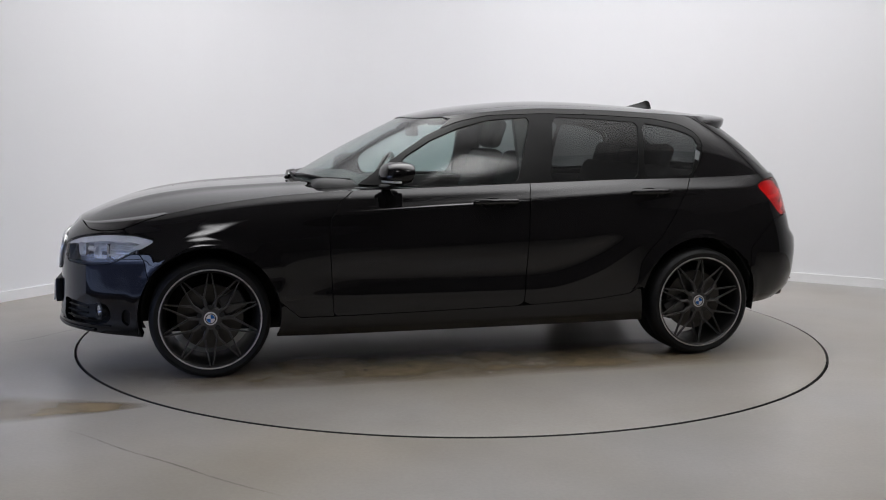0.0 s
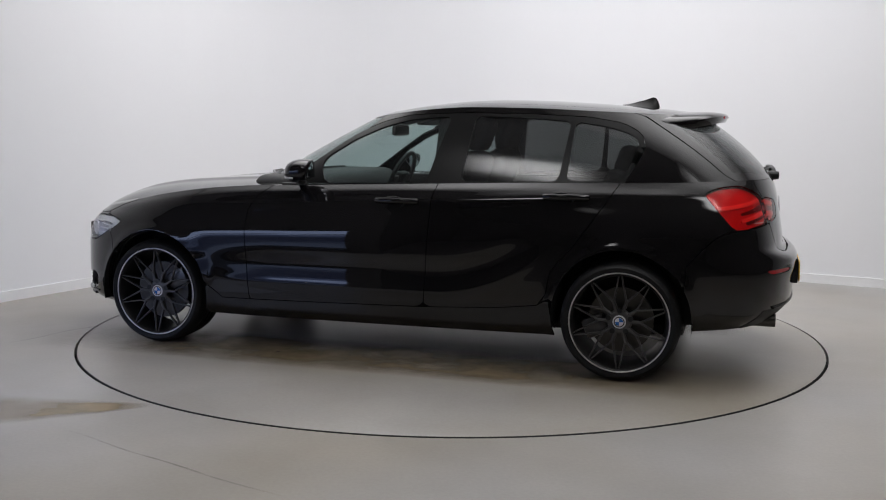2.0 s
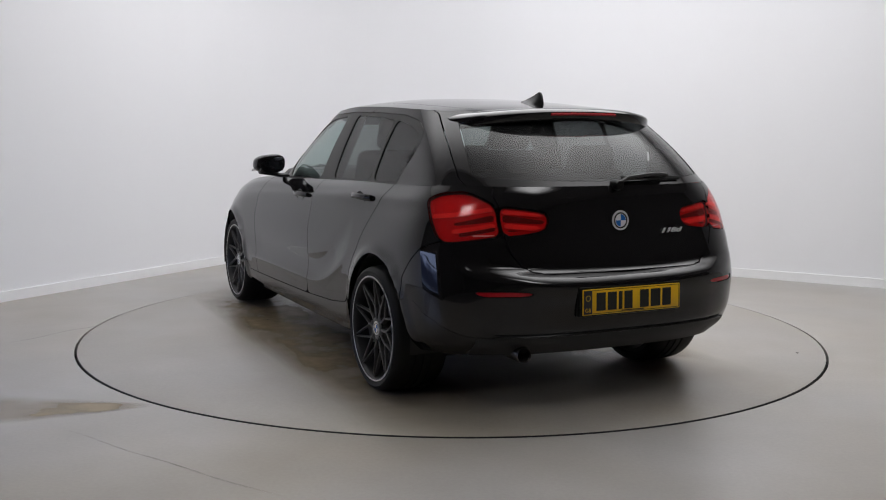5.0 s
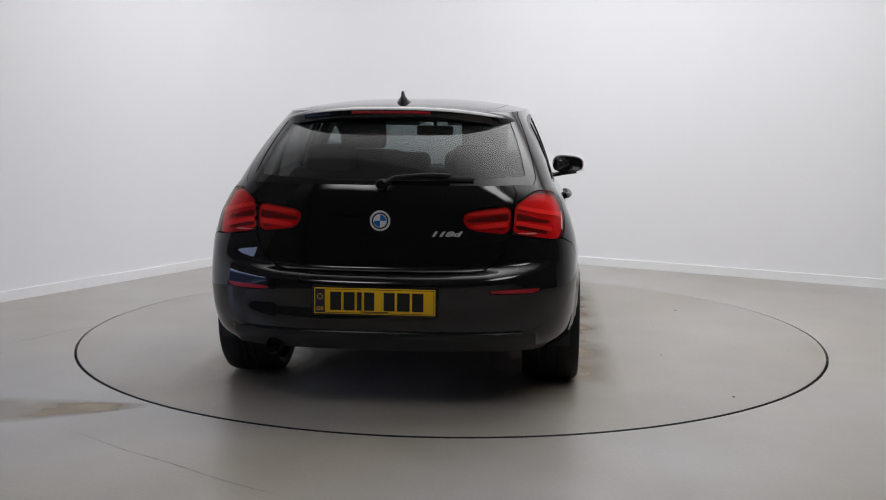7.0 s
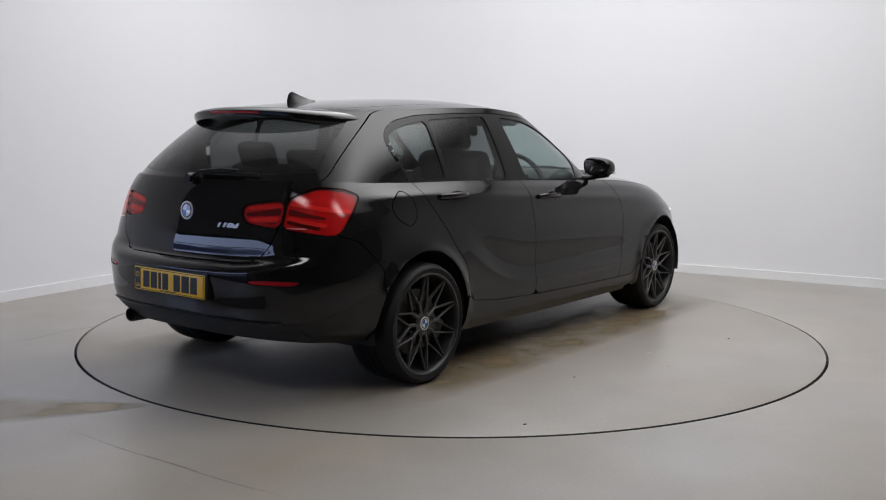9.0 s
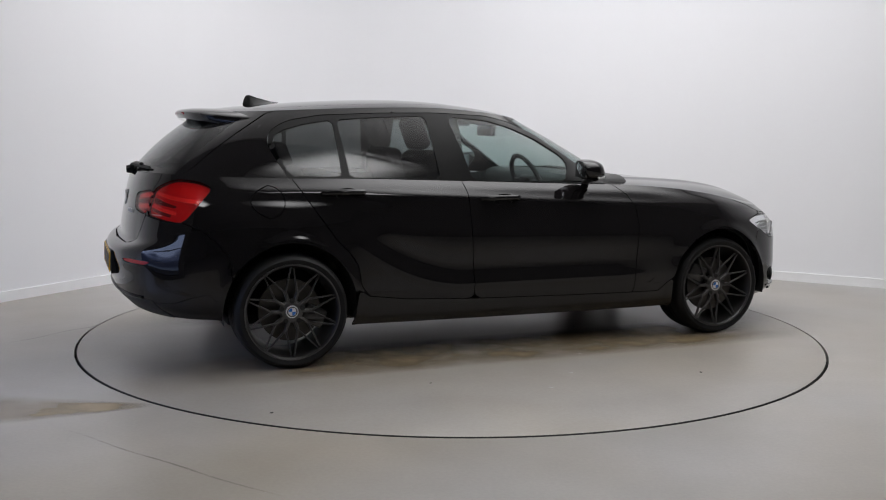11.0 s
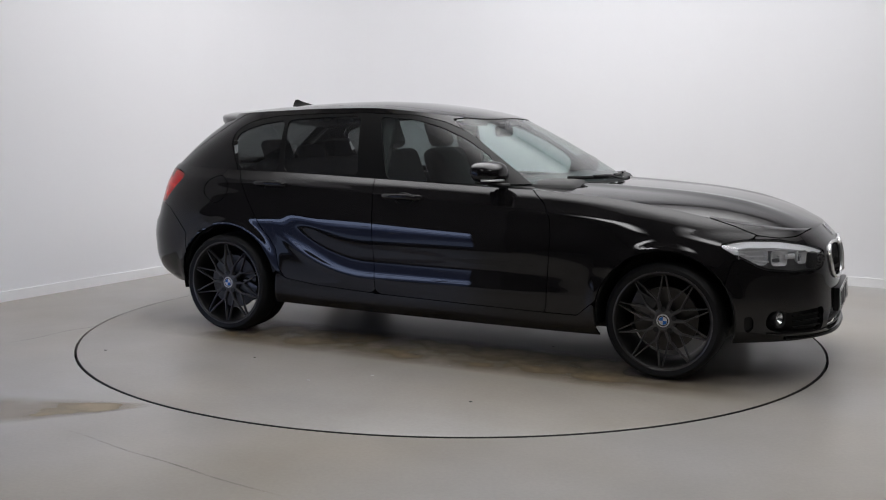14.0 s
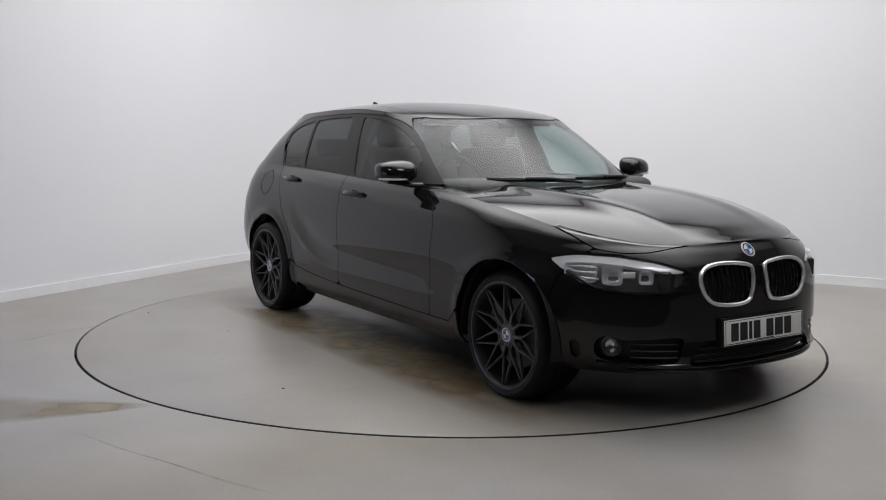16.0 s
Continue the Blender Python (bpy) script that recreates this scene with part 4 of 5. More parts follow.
def skin_x(y, z, front=True):
    """How far out the nose (or the tail) stands at a place across and up."""
    r = row_at(z)
    r = r[N_CORNER + N_SIDE:] if front else r[:N_CORNER]
    r = r[r[:, 1].argsort()]
    return float(np.interp(abs(y), r[:, 1], r[:, 0]))


def skin_y(x, z):
    r = row_at(z)[N_CORNER:]
    return float(np.interp(x, r[:, 0], r[:, 1]))


def reflector_bm(y0, y1, z0, z1, deep, sg):
    """A rectangular bowl just behind the headlamp's lens, and the pose of its mouth."""
    ym, zm = (y0 + y1) / 2, (z0 + z1) / 2
    tangent = Vector((skin_x(y1, zm) - skin_x(y0, zm), sg * (y1 - y0), 0))
    out = Vector((abs(tangent.y), -math.copysign(tangent.x, tangent.y) if sg > 0 else tangent.x, 0)).normalized()
    out = Vector((0.90, 0.43 * sg, 0)).normalized() if out.x < 0.3 else Vector((abs(out.x), sg * abs(out.y), 0))
    across = Vector((-out.y, out.x, 0))
    face = Matrix.Translation((skin_x(ym, zm) - .016, sg * ym, zm)) @ Vector((0, 1, 0)).rotation_difference(out).to_matrix().to_4x4()
    w, h = tangent.length / 2, (z1 - z0) / 2
    bm = bmesh.new()
    rings = []
    for k, back in ((1.03, .0), (1.0, .0), (.93, .35), (.78, .75), (.45, 1.0)):
        ring = []
        for q in range(20):
            a = 2 * math.pi * (q + .5) / 20
            ca, sa = (math.copysign(abs(v) ** .45, v) for v in (math.cos(a), math.sin(a)))
            d = back * deep
            ring.append(bm.verts.new(face.translation + across * (k * w * ca) + Vector((0, 0, k * h * sa)) - out * d))
        rings.append(ring)
    for A, B in zip(rings, rings[1:]):
        for q in range(20):
            bm.faces.new((A[q], A[(q + 1) % 20], B[(q + 1) % 20], B[q]))
    bm.faces.new(rings[-1])
    bmesh.ops.recalc_face_normals(bm, faces=bm.faces[:])
    return bm, face


# head lamps
for side in (0, 1):
    sg = 1 if side == 0 else -1
    lamp = part("headlight", sheet(LOW, f_head + 0.003, -0.045, 0.0, side), M_HOUSE, car, "clear headlamp with chrome reflectors and a silver brow")
    brow = np.maximum.reduce([f_head + 0.004, -(f_head + 0.033), 0.655 - lz])
    part("brow", sheet(LOW, brow, -0.010, 0.03, side), M_BWHITE, lamp, "silver upper trim strip")
    lowtrim = np.maximum.reduce([f_head + 0.003, -(f_head + 0.012), lz - 0.66])
    part("lower_trim", sheet(LOW, lowtrim, -0.010, 0.03, side), M_PLASTIC, lamp)
    for y0, y1, z0, z1, deep in ((.702, .775, .602, .686, .026), (.628, .688, .598, .680, .034), (.525, .577, .604, .672, .034)):
        rb_bm, face = reflector_bm(y0, y1, z0, z1, deep, sg)
        bowl = part("reflector", rb_bm, M_REFLECTOR, lamp, "square chrome reflector bowl", angle=25)
        part("bulb", lathe_bm([(.001, .020), (.009, .018), (.012, .006), (.012, -.010)], 20, face @ Matrix.Translation((0, -deep * .8, 0))), M_LENS, lamp)
    part("reflector_bridge", tube_bm([(skin_x(y, .643) - .030, sg * y, .643) for y in np.linspace(.580, .626, 5)], .012, 8, squash=1.2), M_REFLECTOR, lamp)
    for k in range(3):
        pts = [(skin_x(y, .668 - .020 * k) - .022, sg * y, .668 - .020 * k - .10 * (.765 - y) * (k - 1)) for y in np.linspace(.695, .768 - .014 * k, 6)]
        part("reflector_fin", tube_bm(pts, .0035, 6, squash=1.3), M_SILVER, lamp)
    part("inner_shade", box_bm(.05, .15, .085, Matrix.Translation((skin_x(.435, .618) - .065, sg * .435, .618)) @ Matrix.Rotation(radians(-24 * sg), 4, "Z"), .012), M_PLASTIC, lamp)
    part("lens", sheet(LOW, f_head + 0.002, -0.001, 0.0, side), M_LENS, lamp, "clear headlamp lens").visible_shadow = False

    # tail lamps, outer half on the body and inner half on the tailgate
    for fld, nm in ((f_tail_o, "tail_light"), (f_tail_i, "tailgate_light")):
        tl = part(nm, sheet(LOW, fld + 0.003, -0.016, 0.0, side), M_RED, car, "red tail lamp with light bands")
        if nm == "tail_light":
            mid = 0.885 - 0.20 * (ly - 0.60) * (ly > 0.60)
            wedge = np.maximum(np.abs(lz - mid) - np.clip(0.016 - 0.06 * (ly - 0.575), 0.004, 0.018), ly - 0.745)
            low = np.maximum(np.abs(lz - mid + 0.047) - 0.008, ly - 0.735)
            bar = np.maximum(np.abs(lz - mid + 0.030) - 0.009, ly - 0.755)
            brim = np.maximum(mid + 0.030 - lz, lz - mid - 0.048)
        else:
            mid = 0.872 + 0.10 * (ly - 0.45)
            wedge = np.abs(lz - mid) - np.clip(0.012 + 0.05 * (ly - 0.47), 0.006, 0.018)
            low = np.abs(lz - mid + 0.050) - 0.004
            bar = np.abs(lz - mid + 0.030) - 0.010
            brim = np.abs(lz - mid - 0.030) - 0.010
        part("dark_band", sheet(LOW, np.maximum(fld + 0.012, wedge), -0.014, 0.003, side), M_REDDK, tl)
        part("dark_band", sheet(LOW, np.maximum(fld + 0.014, low), -0.014, 0.003, side), M_REDDK, tl)
        part("light_band", sheet(LOW, np.maximum(fld + 0.012, bar), -0.010, 0.005, side), M_REDLT, tl, "bright red light strip")
        part("light_band", sheet(LOW, np.maximum(fld + 0.010, brim), -0.010, 0.005, side), M_REDLT, tl, "bright red light strip")
        if nm == "tail_light":
            part("reverse_strip", sheet(LOW, np.maximum.reduce([fld + 0.006, np.abs(lz - 0.809) - 0.0045, ly - 0.69]), -0.011, 0.004, side), M_BWHITE, tl, "thin white reversing strip")
        part("lens", sheet(LOW, fld + 0.002, -0.001, 0.004, side), M_REDLENS, tl, "glossy red lens").visible_shadow = False
    part("rear_reflector", sheet(LOW, f_refl + 0.001, -0.003, 0.006, side), M_REDDK2, car, "long red bumper reflector")

    part("air_slot", sheet(LOW, f_slot - 0.004, -0.020, 0.0, side), M_TRIM, car, "narrow dark air slot")
    # fog lamp
    y, z = .662, .335
    m = Matrix.Translation((skin_x(y, z) - .025, sg * y, z)) @ Vector((0, 1, 0)).rotation_difference(Vector((0.88, 0.47 * sg, 0))).to_matrix().to_4x4()
    fog = part("fog_light", lathe_bm([(.046, .004), (.048, .014), (.042, .018), (.036, .014), (.036, -.02)], 32, m), M_PLASTIC, car, "small round fog lamp")
    part("reflector", lathe_bm([(.002, -.018), (.02, -.014), (.034, .004)], 28, m), M_CHROME, fog)
    part("lens", lathe_bm([(.001, .014), (.02, .013), (.036, .009)], 28, m), M_LENS, fog)
    for k in range(3):
        zz = .288 + .028 * k
        pts = [(skin_x(yy, zz) - .018, sg * yy, zz) for yy in np.linspace(.435, .605, 9)]
        part("intake_slat", tube_bm(pts, .006, 6, squash=.6), M_TRIM, car)
    part("intake_blade", tube_bm([(skin_x(yy, .262) - .004, sg * yy, .262 - .004 * math.sin((yy - .4) * 10)) for yy in np.linspace(.40, .70, 12)], .010, 8, squash=.6), M_PAINT, car)

    # kidney grille
    K = soften(kidney_pts(0.004), 2, 0.03)
    ring3 = [(skin_x(y, z) + .006, sg * y, z) for y, z in K]
    kid = part("grille", tube_bm(ring3, .0095, 10, closed=True), M_GRILLE, car, "grille with a chrome surround and black bars")
    P = kidney_pts(-0.004)
    for k in range(9):
        y = .068 + .0285 * k
        zs = []
        n = len(P)
        for i in range(n):
            (y0, z0), (y1, z1) = P[i], P[(i + 1) % n]
            if (y0 - y) * (y1 - y) < 0:
                zs.append(z0 + (z1 - z0) * (y - y0) / (y1 - y0))
        if len(zs) == 2:
            za, zb = min(zs), max(zs)
            bar = [(skin_x(y, z) - .006 - .010 * abs((z - .6) / .09) ** 2, sg * y, z) for z in np.linspace(za, zb, 7)]
            part("grille_bar", tube_bm(bar, .0058, 6), M_TRIM, kid)
    # door handles
    for x0, x1, z in ((-.030, -.262, .876), (-.940, -1.165, .920)):
        xs = np.linspace(x0, x1, 13)
        pts = []
        for q, x in zip(np.linspace(0, 1, 13), xs):
            pts.append((x, sg * (skin_y(x, z) + .006 + .026 * math.sin(math.pi * q) ** 0.6), z + .003 * math.sin(math.pi * q)))
        h = part("door_handle", tube_bm(pts, .0125, 10, squash=1.2), M_PAINT, car)
        cxm = (x0 + x1) / 2
        part("handle_recess", lathe_bm([(.001, -.004), (.040, -.002), (.048, .003), (.050, .001)], 28, Matrix.Translation((cxm + .02, sg * (skin_y(cxm, z - .012) + .001), z - .010)) @ Matrix.Diagonal((1.3, sg, .7, 1))), M_TRIM, h, "shallow dark finger recess")
        if x0 > -.5 and side == 1:
            part("door_lock", lathe_bm([(.001, .004), (.008, .003), (.009, -.004)], 16, Matrix.Translation((-.250, -(skin_y(-.250, z) + .014), z)) @ Matrix.Diagonal((1, -1, 1, 1))), M_CHROME, h, "small chrome key lock")
    # door mirrors
    mir = new("door_mirror")
    mir.parent = car
    mir["label"] = "black door mirror with a silver lower strip"
    bm = bmesh.new()
    bmesh.ops.create_uvsphere(bm, u_segments=36, v_segments=20, radius=1)
    for v in bm.verts:
        c = v.co
        for k, e in ((0, .85), (1, .70), (2, .74)):
            c[k] = math.copysign(abs(c[k]) ** e, c[k])
        taper = 1 - .18 * (c.y * .5 + .5)
        c.x = max(c.x, -.55) if c.x < 0 else c.x
        v.co = Vector((.395 + .088 * c.x - .020 * c.y - .012 * c.z, sg * (.872 + .104 * c.y), 1.030 + .064 * c.z * taper - .002 * c.y))
    bmesh.ops.recalc_face_normals(bm, faces=bm.faces[:])
    part("mirror_shell", bm, M_PAINT, mir, angle=50)
    part("mirror_glass", box_bm(.004, .152, .084, Matrix.Translation((.343, sg * .872, 1.030)) @ Matrix.Rotation(radians(6 * sg), 4, "Z"), .0015), M_MIRROR, mir, "mirror glass")
    strip = [(.395 + .088 * math.cos(a) - .006, sg * (.872 + .104 * math.sin(a)), .990) for a in np.linspace(radians(-25), radians(85), 14)]
    part("indicator_strip", tube_bm(strip, .0055, 8), M_SILVER, mir, "silver strip")
    stalk = [(.45, sg * .735, .955), (.43, sg * .79, .955), (.41, sg * .84, .966), (.40, sg * .93, .980)]
    part("mirror_foot", tube_bm(stalk, .024, 12, squash=.6), M_TRIM, mir)

part("lower_intake", sheet(LOW, f_low_mid + 0.003, -0.035, 0.0, 2), M_BODY, car)
for k in range(3):
    z = .268 + .026 * k
    part("intake_slat", tube_bm([(skin_x(y, z) - .016, y, z) for y in np.linspace(-.36, .36, 21)], .0065, 6, squash=.6), M_TRIM, car)
part("front_lip", tube_bm([(skin_x(y, .232) - .002, y, .226 + .010 * abs(y) ** 2) for y in np.linspace(-.62, .62, 41)], .012, 8, squash=.7), M_TRIM, car)
part("rear_lip", tube_bm([(skin_x(y, .385, False) - .002, y, .385 - .01 * abs(y)) for y in np.linspace(-.62, .62, 41)], .008, 8, squash=.7), M_TRIM, car)
lowvalance = np.where(lx < -1.6, np.maximum(lz - 0.378 + 0.01 * ly, ly - 0.68), 1.0)
part("rear_valance", sheet(LOW, np.maximum(lowvalance, -arch), 0.002, 0.01, 2), M_PLASTIC, car, "matt dark lower bumper insert")
part("exhaust_pipe", lathe_bm([(.030, -.20), (.036, -.20), (.036, .0), (.034, .004), (.031, .0), (.030, -.19)], 28, Matrix.Translation((-2.095, .484, .292)) @ Matrix.Rotation(radians(90), 4, "Z"), closed=True), M_PIPE, car, "dark round exhaust tailpipe")

# badges and the model lettering
rb = Vector((skin_x(0, .865, False), 0, .862))
badge(car, Matrix.Translation(rb + Vector((-.001, 0, 0))) @ Matrix.Rotation(radians(-90), 4, "Z") @ Matrix.Rotation(radians(86), 4, "X"), 0.045, "round boot badge in blue and white quarters")
badge(car, Matrix.Translation((skin_x(0, .735) + .002, 0, .732)) @ Matrix.Rotation(radians(90), 4, "Z") @ Matrix.Rotation(radians(52), 4, "X"), 0.038, "round bonnet badge in blue and white quarters")
part("model_lettering", text_bm("118d", .050, Matrix.Translation((skin_x(.29, .808, False) - .006, -.283, .808)) @ Matrix.Rotation(radians(-82), 4, "Z") @ Matrix.Rotation(radians(88), 4, "X") @ Matrix.Diagonal((1.30, .58, 1, 1)), .002, .30, .0022), M_SILVER, car, "chrome model lettering", smooth=False)


def number_plate(m, face, label, band):
    pl = part("number_plate", box_bm(.524, .112, .006, m, .002), face, car, label)
    part("plate_border", join_bm(*[box_bm(sx, sy, .0012, m @ Matrix.Translation((x, y, .0034))) for sx, sy, x, y in ((.514, .0022, 0, .0505), (.514, .0022, 0, -.0505), (.0022, .101, .256, 0), (.0022, .101, -.256, 0))]), M_INK, pl, smooth=False)
    x = -.192 if band else -.222
    for k, wd in enumerate((.048, .048, .020, .044, 0, .048, .054, .048)):
        if wd == 0:
            x += .030
            continue
        part("plate_bar", box_bm(wd, .079, .0014, m @ Matrix.Translation((x + wd / 2, 0, .0036)), .0004, 1), M_INK, pl, smooth=False)
        x += wd + .0105
    part("maker_line", box_bm(.12, .004, .001, m @ Matrix.Translation((.0, -.0455, .0034))), M_INK, pl, smooth=False)
    if band:
        part("country_band", box_bm(.042, .100, .0012, m @ Matrix.Translation((-.236, 0, .0036))), M_NIGHT, pl, "dark band at the plate's end", smooth=False)
        part("country_letters", text_bm("GB", .024, m @ Matrix.Translation((-.236, -.035, .0045)), .0005), M_YELLOW, pl, smooth=False)
        part("star_ring", lathe_bm([(.010, 0), (.013, 0), (.013, .001), (.010, .001)], 24, m @ Matrix.Translation((-.236, .018, .0044)) @ Matrix.Rotation(radians(90), 4, "X"), closed=True), M_GOLD, pl)


number_plate(Matrix.Translation((-2.212, .006, .525)) @ Matrix.Rotation(radians(-90), 4, "Z") @ Matrix.Rotation(radians(88), 4, "X"), M_YELLOW, "yellow rear number plate with dark bars", True)
number_plate(Matrix.Translation((2.140, .02, .388)) @ Matrix.Rotation(radians(90), 4, "Z") @ Matrix.Rotation(radians(86), 4, "X"), M_WHITE, "white front number plate with dark bars", False)
part("plate_holder", box_bm(.03, .54, .125, Matrix.Translation((2.12, .02, .388)), .006), M_TRIM, car)
part("plate_recess", box_bm(.03, .545, .13, Matrix.Translation((-2.192, .006, .525)), .006), M_TRIM, car)


# roof spoiler, brake lamp, aerial fin, wipers
def roof_z(x, y):
    return float(Z_ROOF_MID(x)) - .050 * (abs(y) / .54) ** 2.6


bm = bmesh.new()
rows = []
edge_xy = np.array([[np.interp(1.30, CAB[k, :, 2], CAB[k, :, m]) for m in (0, 1)] for k in range(N_CORNER + 30)])
edge_xy = edge_xy[edge_xy[:, 1].argsort()]


def tail_x(y):
    """Where the tailgate's glass stands just under the roof, across the car."""
    return float(np.interp(abs(y), edge_xy[:N_CORNER, 1], edge_xy[:N_CORNER, 0]))


for q in np.linspace(-1, 1, 61):
    y = .562 * math.sin(q * math.pi / 2)
    e = abs(y) / .562
    xr = tail_x(y) - .058 * (1 - e ** 6) - .006
    zt = 1.352 - .046 * e ** 2.6
    xf = xr + .23
    fr = roof_z(xf, y)
    prof = [(xf, fr - .006), (xf - .06, roof_z(xf - .06, y) + .003), (xr + .07, zt + .011), (xr + .010, zt + .001), (xr, zt - .008), (xr + .003, zt - .030), (xr + .012, zt - .046), (xr + .060, zt - .056), (xf, fr - .05)]
    rows.append([bm.verts.new((px, y, pz)) for px, pz in prof])
for A, B in zip(rows, rows[1:]):
    for k in range(len(A)):
        j = (k + 1) % len(A)
        bm.faces.new((A[k], A[j], B[j], B[k]))
bm.faces.new(rows[0])
bm.faces.new(rows[-1][::-1])
bmesh.ops.recalc_face_normals(bm, faces=bm.faces[:])
spoiler = part("roof_spoiler", bm, M_PAINT, car, angle=40)
part("brake_light", tube_bm([(tail_x(y) - .059, y, 1.334 - .046 * (abs(y) / .562) ** 2.6) for y in np.linspace(-.18, .18, 15)], .0085, 8, squash=.9), M_REDDK2, spoiler, "high red brake lamp strip")
fin = bmesh.new()
rows = []
for q in np.linspace(0, 1, 14):
    x = -1.225 - .205 * q
    h = .056 * min(1, (q / .78)) ** 1.4 if q < .8 else .056 * (1 - ((q - .8) / .2) ** 2 * .85)
    wd = .034 * (1 - (2 * q - 1) ** 4) + .004
    xs = x + (-.012 * (h / .056) if q > .5 else 0)
    zb = float(Z_ROOF_MID(x)) - .004
    rows.append([fin.verts.new(p) for p in ((x, wd, zb), (xs, .30 * wd, zb + .55 * h + .006), (xs, .004, zb + h + .008), (xs, -.004, zb + h + .008), (xs, -.30 * wd, zb + .55 * h + .006), (x, -wd, zb))])
for A, B in zip(rows, rows[1:]):
    for k in range(5):
        fin.faces.new((A[k], A[k + 1], B[k + 1], B[k]))
fin.faces.new(rows[0])
fin.faces.new(rows[-1][::-1])
bmesh.ops.recalc_face_normals(fin, faces=fin.faces[:])
part("aerial_fin", fin, M_TRIM, car, "small dark shark fin aerial", angle=45)


def cab_at(y, z, front):
    best = None
    sel = CAB[N_CORNER + N_SIDE:] if front else CAB[:N_CORNER]
    d = (sel[..., 1] - abs(y)) ** 2 + (sel[..., 2] - z) ** 2
    i = np.unravel_index(d.argmin(), d.shape)
    return float(sel[i][0])


wip = part("rear_wiper", tube_bm([(cab_at(.0, 1.035, False) - .030, .0, 1.020), (cab_at(.05, 1.06, False) - .045, -.06, 1.050), (cab_at(.2, 1.06, False) - .042, -.20, 1.062), (cab_at(.30, 1.06, False) - .038, -.30, 1.058)], .0125, 8, squash=.7), M_TRIM, car, "black tailgate wiper")
part("wiper_blade", tube_bm([(cab_at(y, 1.05, False) - .020, -y, 1.048 - .006 * (y / .4)) for y in np.linspace(.04, .40, 10)], .007, 6, squash=1.4), M_BODY, wip)
part("wiper_pivot", lathe_bm([(.001, .05), (.020, .048), (.024, .03), (.024, -.01)], 20, Matrix.Translation((cab_at(0, 1.03, False) - .005, 0, 1.018)) @ Matrix.Rotation(radians(90), 4, "Z")), M_TRIM, wip)
for a, b in ((.62, .02), (.02, -.50)):
    ys = np.linspace(a, b, 12)
    pts = [(cab_at(y, .998, True) + .018 + .012 * math.sin(math.pi * k / 11), y, .984 + .010 * k / 11) for k, y in enumerate(ys)]
    wp = part("front_wiper", tube_bm(pts, .008, 6, squash=1.3), M_TRIM, car, "black windscreen wiper")
    part("wiper_arm", tube_bm([(pts[0][0] + .05, a, .974), (pts[4][0] + .02, ys[4], .998), (pts[7][0] + .008, ys[7], .999)], .008, 6), M_TRIM, wp)

# ---------------------------------------------------------------- cabin
def seat(x, y):
    st = part("front_seat", box_bm(.50, .50, .16, Matrix.Translation((x + .20, y, .55)), .05, 3), M_SEAT, car, "dark cloth front seat")
    lean = Matrix.Translation((x - .06, y, .62)) @ Matrix.Rotation(radians(-20), 4, "Y")
    part("backrest", box_bm(.13, .48, .56, lean @ Matrix.Translation((0, 0, .26)), .055, 3), M_SEAT, st)
    part("headrest", box_bm(.085, .27, .19, lean @ Matrix.Translation((.01, 0, .645)), .038, 3), M_SEAT, st)
    for s in (-.06, .06):
        part("headrest_post", cyl_bm(.007, .007, .12, lean @ Matrix.Translation((.005, s, .54)), 10), M_CHROME, st)


seat(-.22, .36)
seat(-.22, -.36)
bench = part("rear_bench", box_bm(.48, 1.24, .16, Matrix.Translation((-.86, 0, .55)), .05, 3), M_SEAT, car, "dark cloth rear bench")
lean = Matrix.Translation((-1.12, 0, .58)) @ Matrix.Rotation(radians(-20), 4, "Y")
part("backrest", box_bm(.13, 1.22, .52, lean @ Matrix.Translation((0, 0, .24)), .05, 3), M_SEAT, bench)
for y, hh in ((.38, .15), (0, .11), (-.38, .15)):
    part("headrest", box_bm(.08, .26, hh, lean @ Matrix.Translation((.01, y, .48 + hh / 2)), .034, 3), M_SEAT, bench)
part("dashboard", box_bm(.42, 1.34, .26, Matrix.Translation((.60, 0, .86)), .07, 3), M_CABIN, car)
part("parcel_shelf", box_bm(.52, 1.16, .03, Matrix.Translation((-1.55, 0, .985)), .01), M_CABIN, car)
wheel_m = Matrix.Translation((.26, -.36, .93)) @ Matrix.Rotation(radians(66), 4, "Y")
sw = part("steering_wheel", tube_bm([tuple(wheel_m @ Vector((.182 * math.cos(a), .182 * math.sin(a), 0))) for a in np.linspace(0, 2 * math.pi, 36, endpoint=False)], .015, 8, closed=True), M_CABIN, car)
part("wheel_hub", box_bm(.10, .15, .05, wheel_m, .02), M_CABIN, sw)
for s in (-1, 1):
    part("wheel_spoke", box_bm(.05, .11, .02, wheel_m @ Matrix.Translation((0, s * .12, 0)), .006), M_CABIN, sw)
rm = part("rear_view_mirror", box_bm(.035, .24, .065, Matrix.Translation((.13, 0, 1.245)), .016, 3), M_CABIN, car)
part("mirror_stem", cyl_bm(.012, .012, .05, Matrix.Translation((.155, 0, 1.285)), 12), M_CABIN, rm)
for s in (-1, 1):
    part("sun_visor", box_bm(.16, .38, .02, Matrix.Translation((-.02, s * .28, 1.305)) @ Matrix.Rotation(radians(14), 4, "Y"), .008), M_LINER, car)
    part("pillar_trim", box_bm(.15, .05, .42, Matrix.Translation((-.385, s * .655, 1.14)) @ Matrix.Rotation(radians(24 * s), 4, "X"), .015), M_CABIN, car)
    part("door_card", box_bm(1.9, .03, .10, Matrix.Translation((-.35, s * .70, .90)), .012), M_CABIN, car)

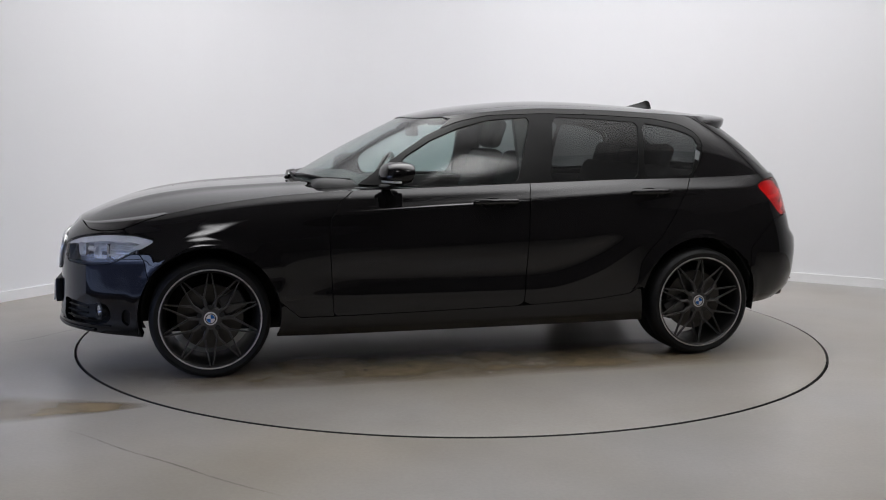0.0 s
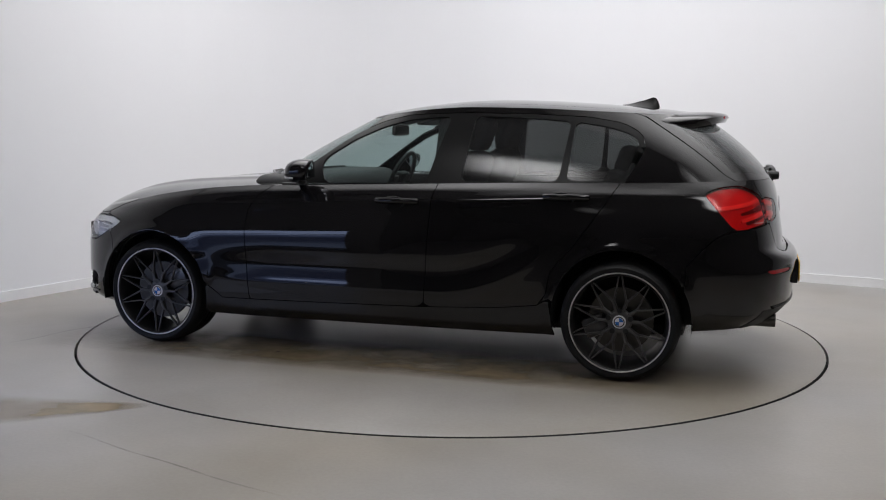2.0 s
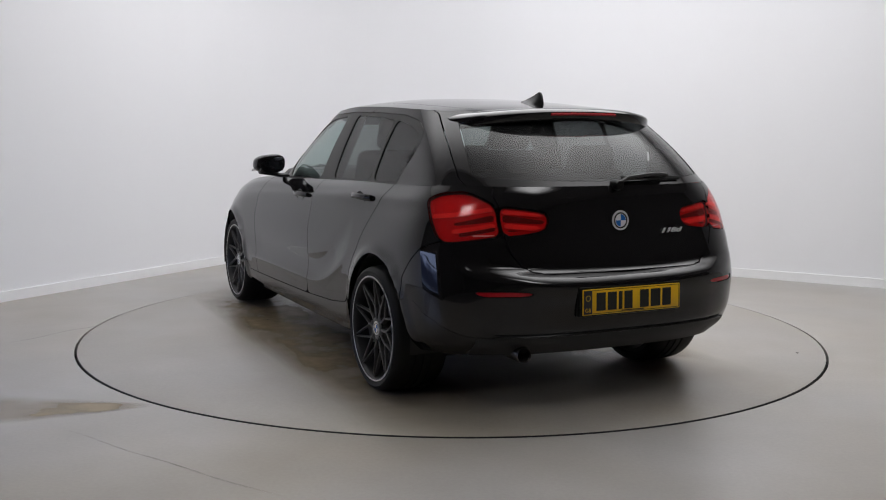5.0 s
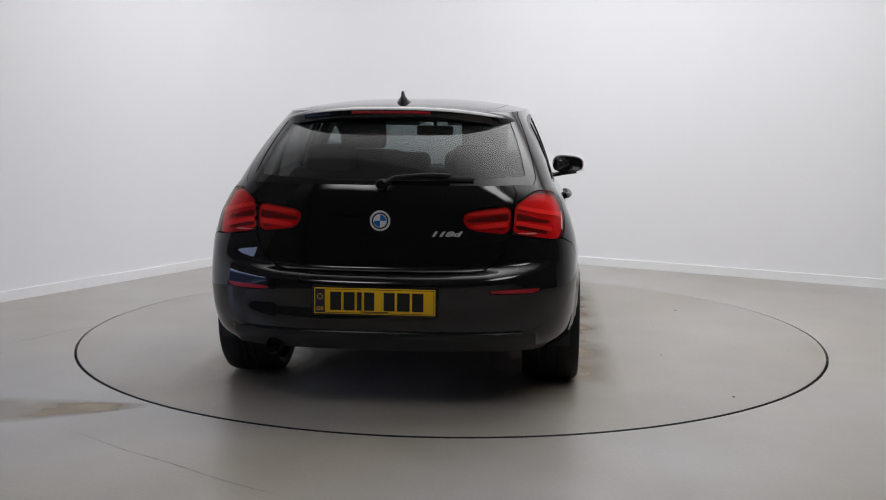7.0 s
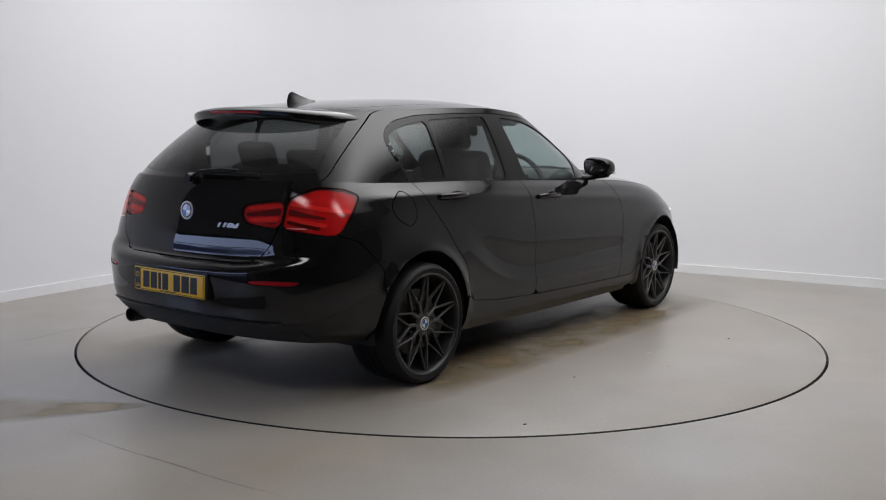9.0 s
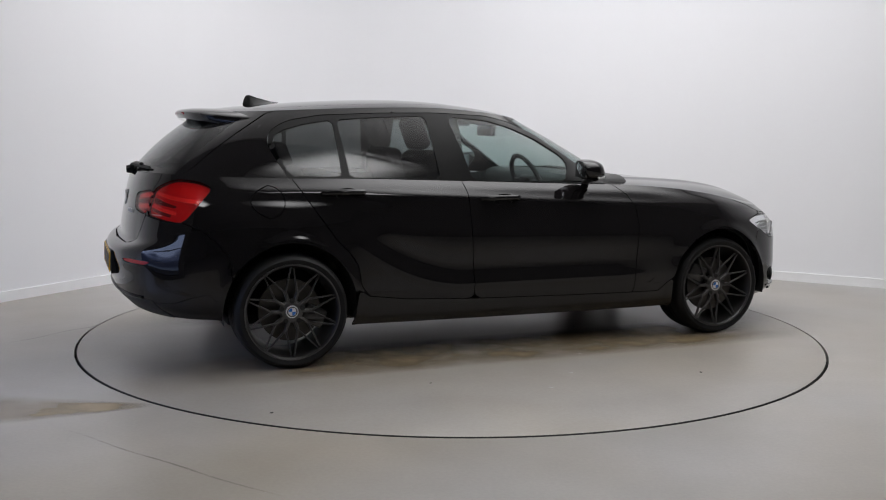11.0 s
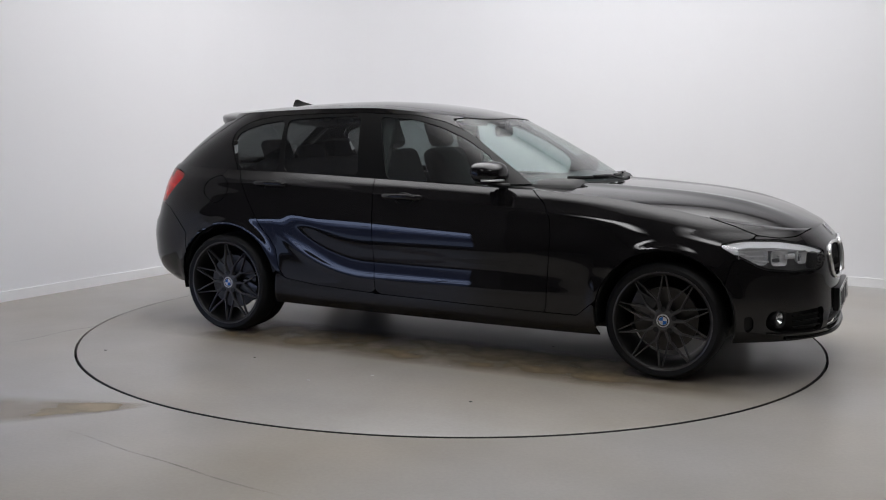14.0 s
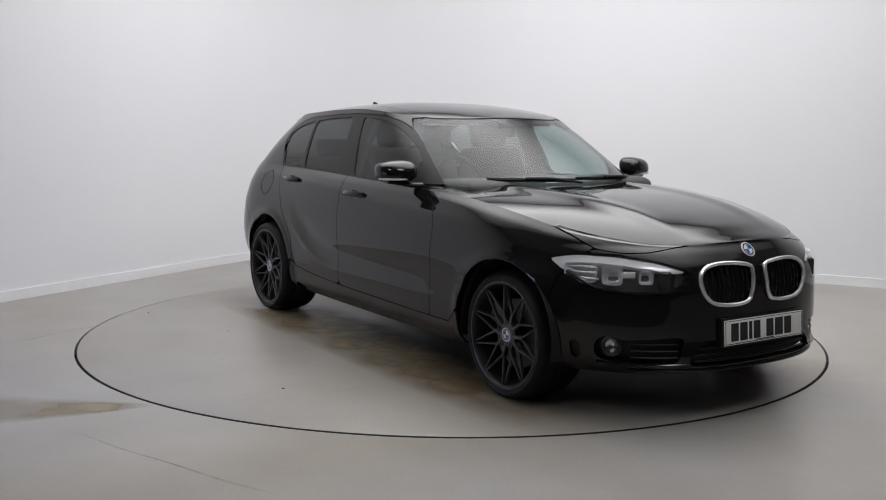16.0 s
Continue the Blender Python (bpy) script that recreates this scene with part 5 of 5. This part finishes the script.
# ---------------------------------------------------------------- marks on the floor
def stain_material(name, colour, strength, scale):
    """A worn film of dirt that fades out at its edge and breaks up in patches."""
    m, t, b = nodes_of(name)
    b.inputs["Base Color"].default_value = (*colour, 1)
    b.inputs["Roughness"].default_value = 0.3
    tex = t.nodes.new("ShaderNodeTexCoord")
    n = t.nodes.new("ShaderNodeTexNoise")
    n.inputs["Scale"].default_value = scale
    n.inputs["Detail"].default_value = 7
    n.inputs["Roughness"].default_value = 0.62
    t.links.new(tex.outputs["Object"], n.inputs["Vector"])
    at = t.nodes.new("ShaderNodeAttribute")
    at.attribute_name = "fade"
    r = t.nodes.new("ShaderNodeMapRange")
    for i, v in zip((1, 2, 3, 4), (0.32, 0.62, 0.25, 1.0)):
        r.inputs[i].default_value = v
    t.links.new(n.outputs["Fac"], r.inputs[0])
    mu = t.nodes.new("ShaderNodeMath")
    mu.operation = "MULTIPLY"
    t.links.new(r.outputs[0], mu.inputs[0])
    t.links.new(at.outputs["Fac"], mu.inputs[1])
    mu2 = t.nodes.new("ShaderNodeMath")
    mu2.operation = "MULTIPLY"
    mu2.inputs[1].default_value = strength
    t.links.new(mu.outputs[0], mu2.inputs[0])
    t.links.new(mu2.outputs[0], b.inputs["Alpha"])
    return m


def stain(name, centre_line, half, material, parent, label, z, hard=0.25):
    """A flat film along a line; it fades towards both rims and ends."""
    P = [Vector((*p, 0)) for p in centre_line]
    me = bpy.data.meshes.new(name)
    V, F, fade = [], [], []
    n, k = len(P), 9
    for i, p in enumerate(P):
        d = (P[min(i + 1, n - 1)] - P[max(i - 1, 0)]).normalized()
        s = Vector((-d.y, d.x, 0))
        w = half[i] if isinstance(half, (list, tuple)) else half
        for j in range(k):
            q = 2 * j / (k - 1) - 1
            V.append(tuple(p + s * (w * q)) [:2] + (z,))
            ends = min(1, min(i, n - 1 - i) / (hard * (n - 1)))
            fade.append(min(1, (1 - abs(q)) * 2.2) * ends)
    for i in range(n - 1):
        for j in range(k - 1):
            a = i * k + j
            F.append((a, a + k, a + k + 1, a + 1))
    me.from_pydata(V, [], F)
    at = me.attributes.new("fade", "FLOAT", "POINT")
    at.data.foreach_set("value", fade)
    me.materials.append(material)
    ob = new(name, me)
    ob.parent = parent
    if label:
        ob["label"] = label
    return ob


M_DIRT = stain_material("brown_dirt", (0.255, 0.185, 0.095), 0.72, 1.7)
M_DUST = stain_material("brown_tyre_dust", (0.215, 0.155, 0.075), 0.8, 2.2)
floor_ob = bpy.data.objects["floor"]
line = [(-1.35 - 2.6 * q, -1.82 - 0.42 * q) for q in np.linspace(0, 1, 14)]
stain("floor_stain", line, [0.03 + 0.27 * min(1, q * 3.2) for q in np.linspace(0, 1, 14)], M_DIRT, floor_ob, "brown dirty patch beside the turntable", 0.0015, 0.05)
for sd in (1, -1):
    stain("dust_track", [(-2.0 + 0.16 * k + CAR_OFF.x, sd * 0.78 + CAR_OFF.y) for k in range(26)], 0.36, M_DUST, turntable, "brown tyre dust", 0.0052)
M_CRACK = stain_material("fine_crack", (0.10, 0.095, 0.09), 0.34, 9.0)
for (xa, ya), (xb, yb) in (((-1.62, -2.20), (-0.55, -2.95)), ((2.35, -1.05), (3.3, -1.35)), ((-2.6, -0.6), (-2.15, 0.1))):
    stain("floor_crack", [(xa + (xb - xa) * q + 0.012 * math.sin(9 * q), ya + (yb - ya) * q + 0.010 * math.sin(13 * q + 1)) for q in np.linspace(0, 1, 16)], 0.007, M_CRACK, floor_ob, "fine dark scratch", 0.0022)
rnd = random.Random(5)
for k in range(12):
    r, a = rnd.uniform(0.5, 2.15), rnd.uniform(0, 6.283)
    cx0, cy0, s0 = r * math.cos(a), r * math.sin(a), rnd.uniform(0.006, 0.016)
    fl = prism_bm([(cx0 + s0 * math.cos(b) * rnd.uniform(.5, 1), cy0 + s0 * math.sin(b) * rnd.uniform(.4, .9)) for b in np.linspace(0, 6.283, 7, endpoint=False)], 0.002, lambda p, q, h: (p, q, 0.004 + h))
    part("grit", fl, M_BODY if k % 3 else M_BWHITE, turntable, smooth=False)


# ---------------------------------------------------------------- movement
def motions():
    rows_car, rows_disc = [], []
    for t, h in HEADING:
        turn = pose(0, 0, 0, 0, 0, h)
        rows_car.append((t, turn @ Matrix.Translation(CAR_OFF + Vector((0, 0, 0.004)))))
        rows_disc.append((t, turn))
    walk(car, rows_car)
    walk(turntable, rows_disc)


motions()
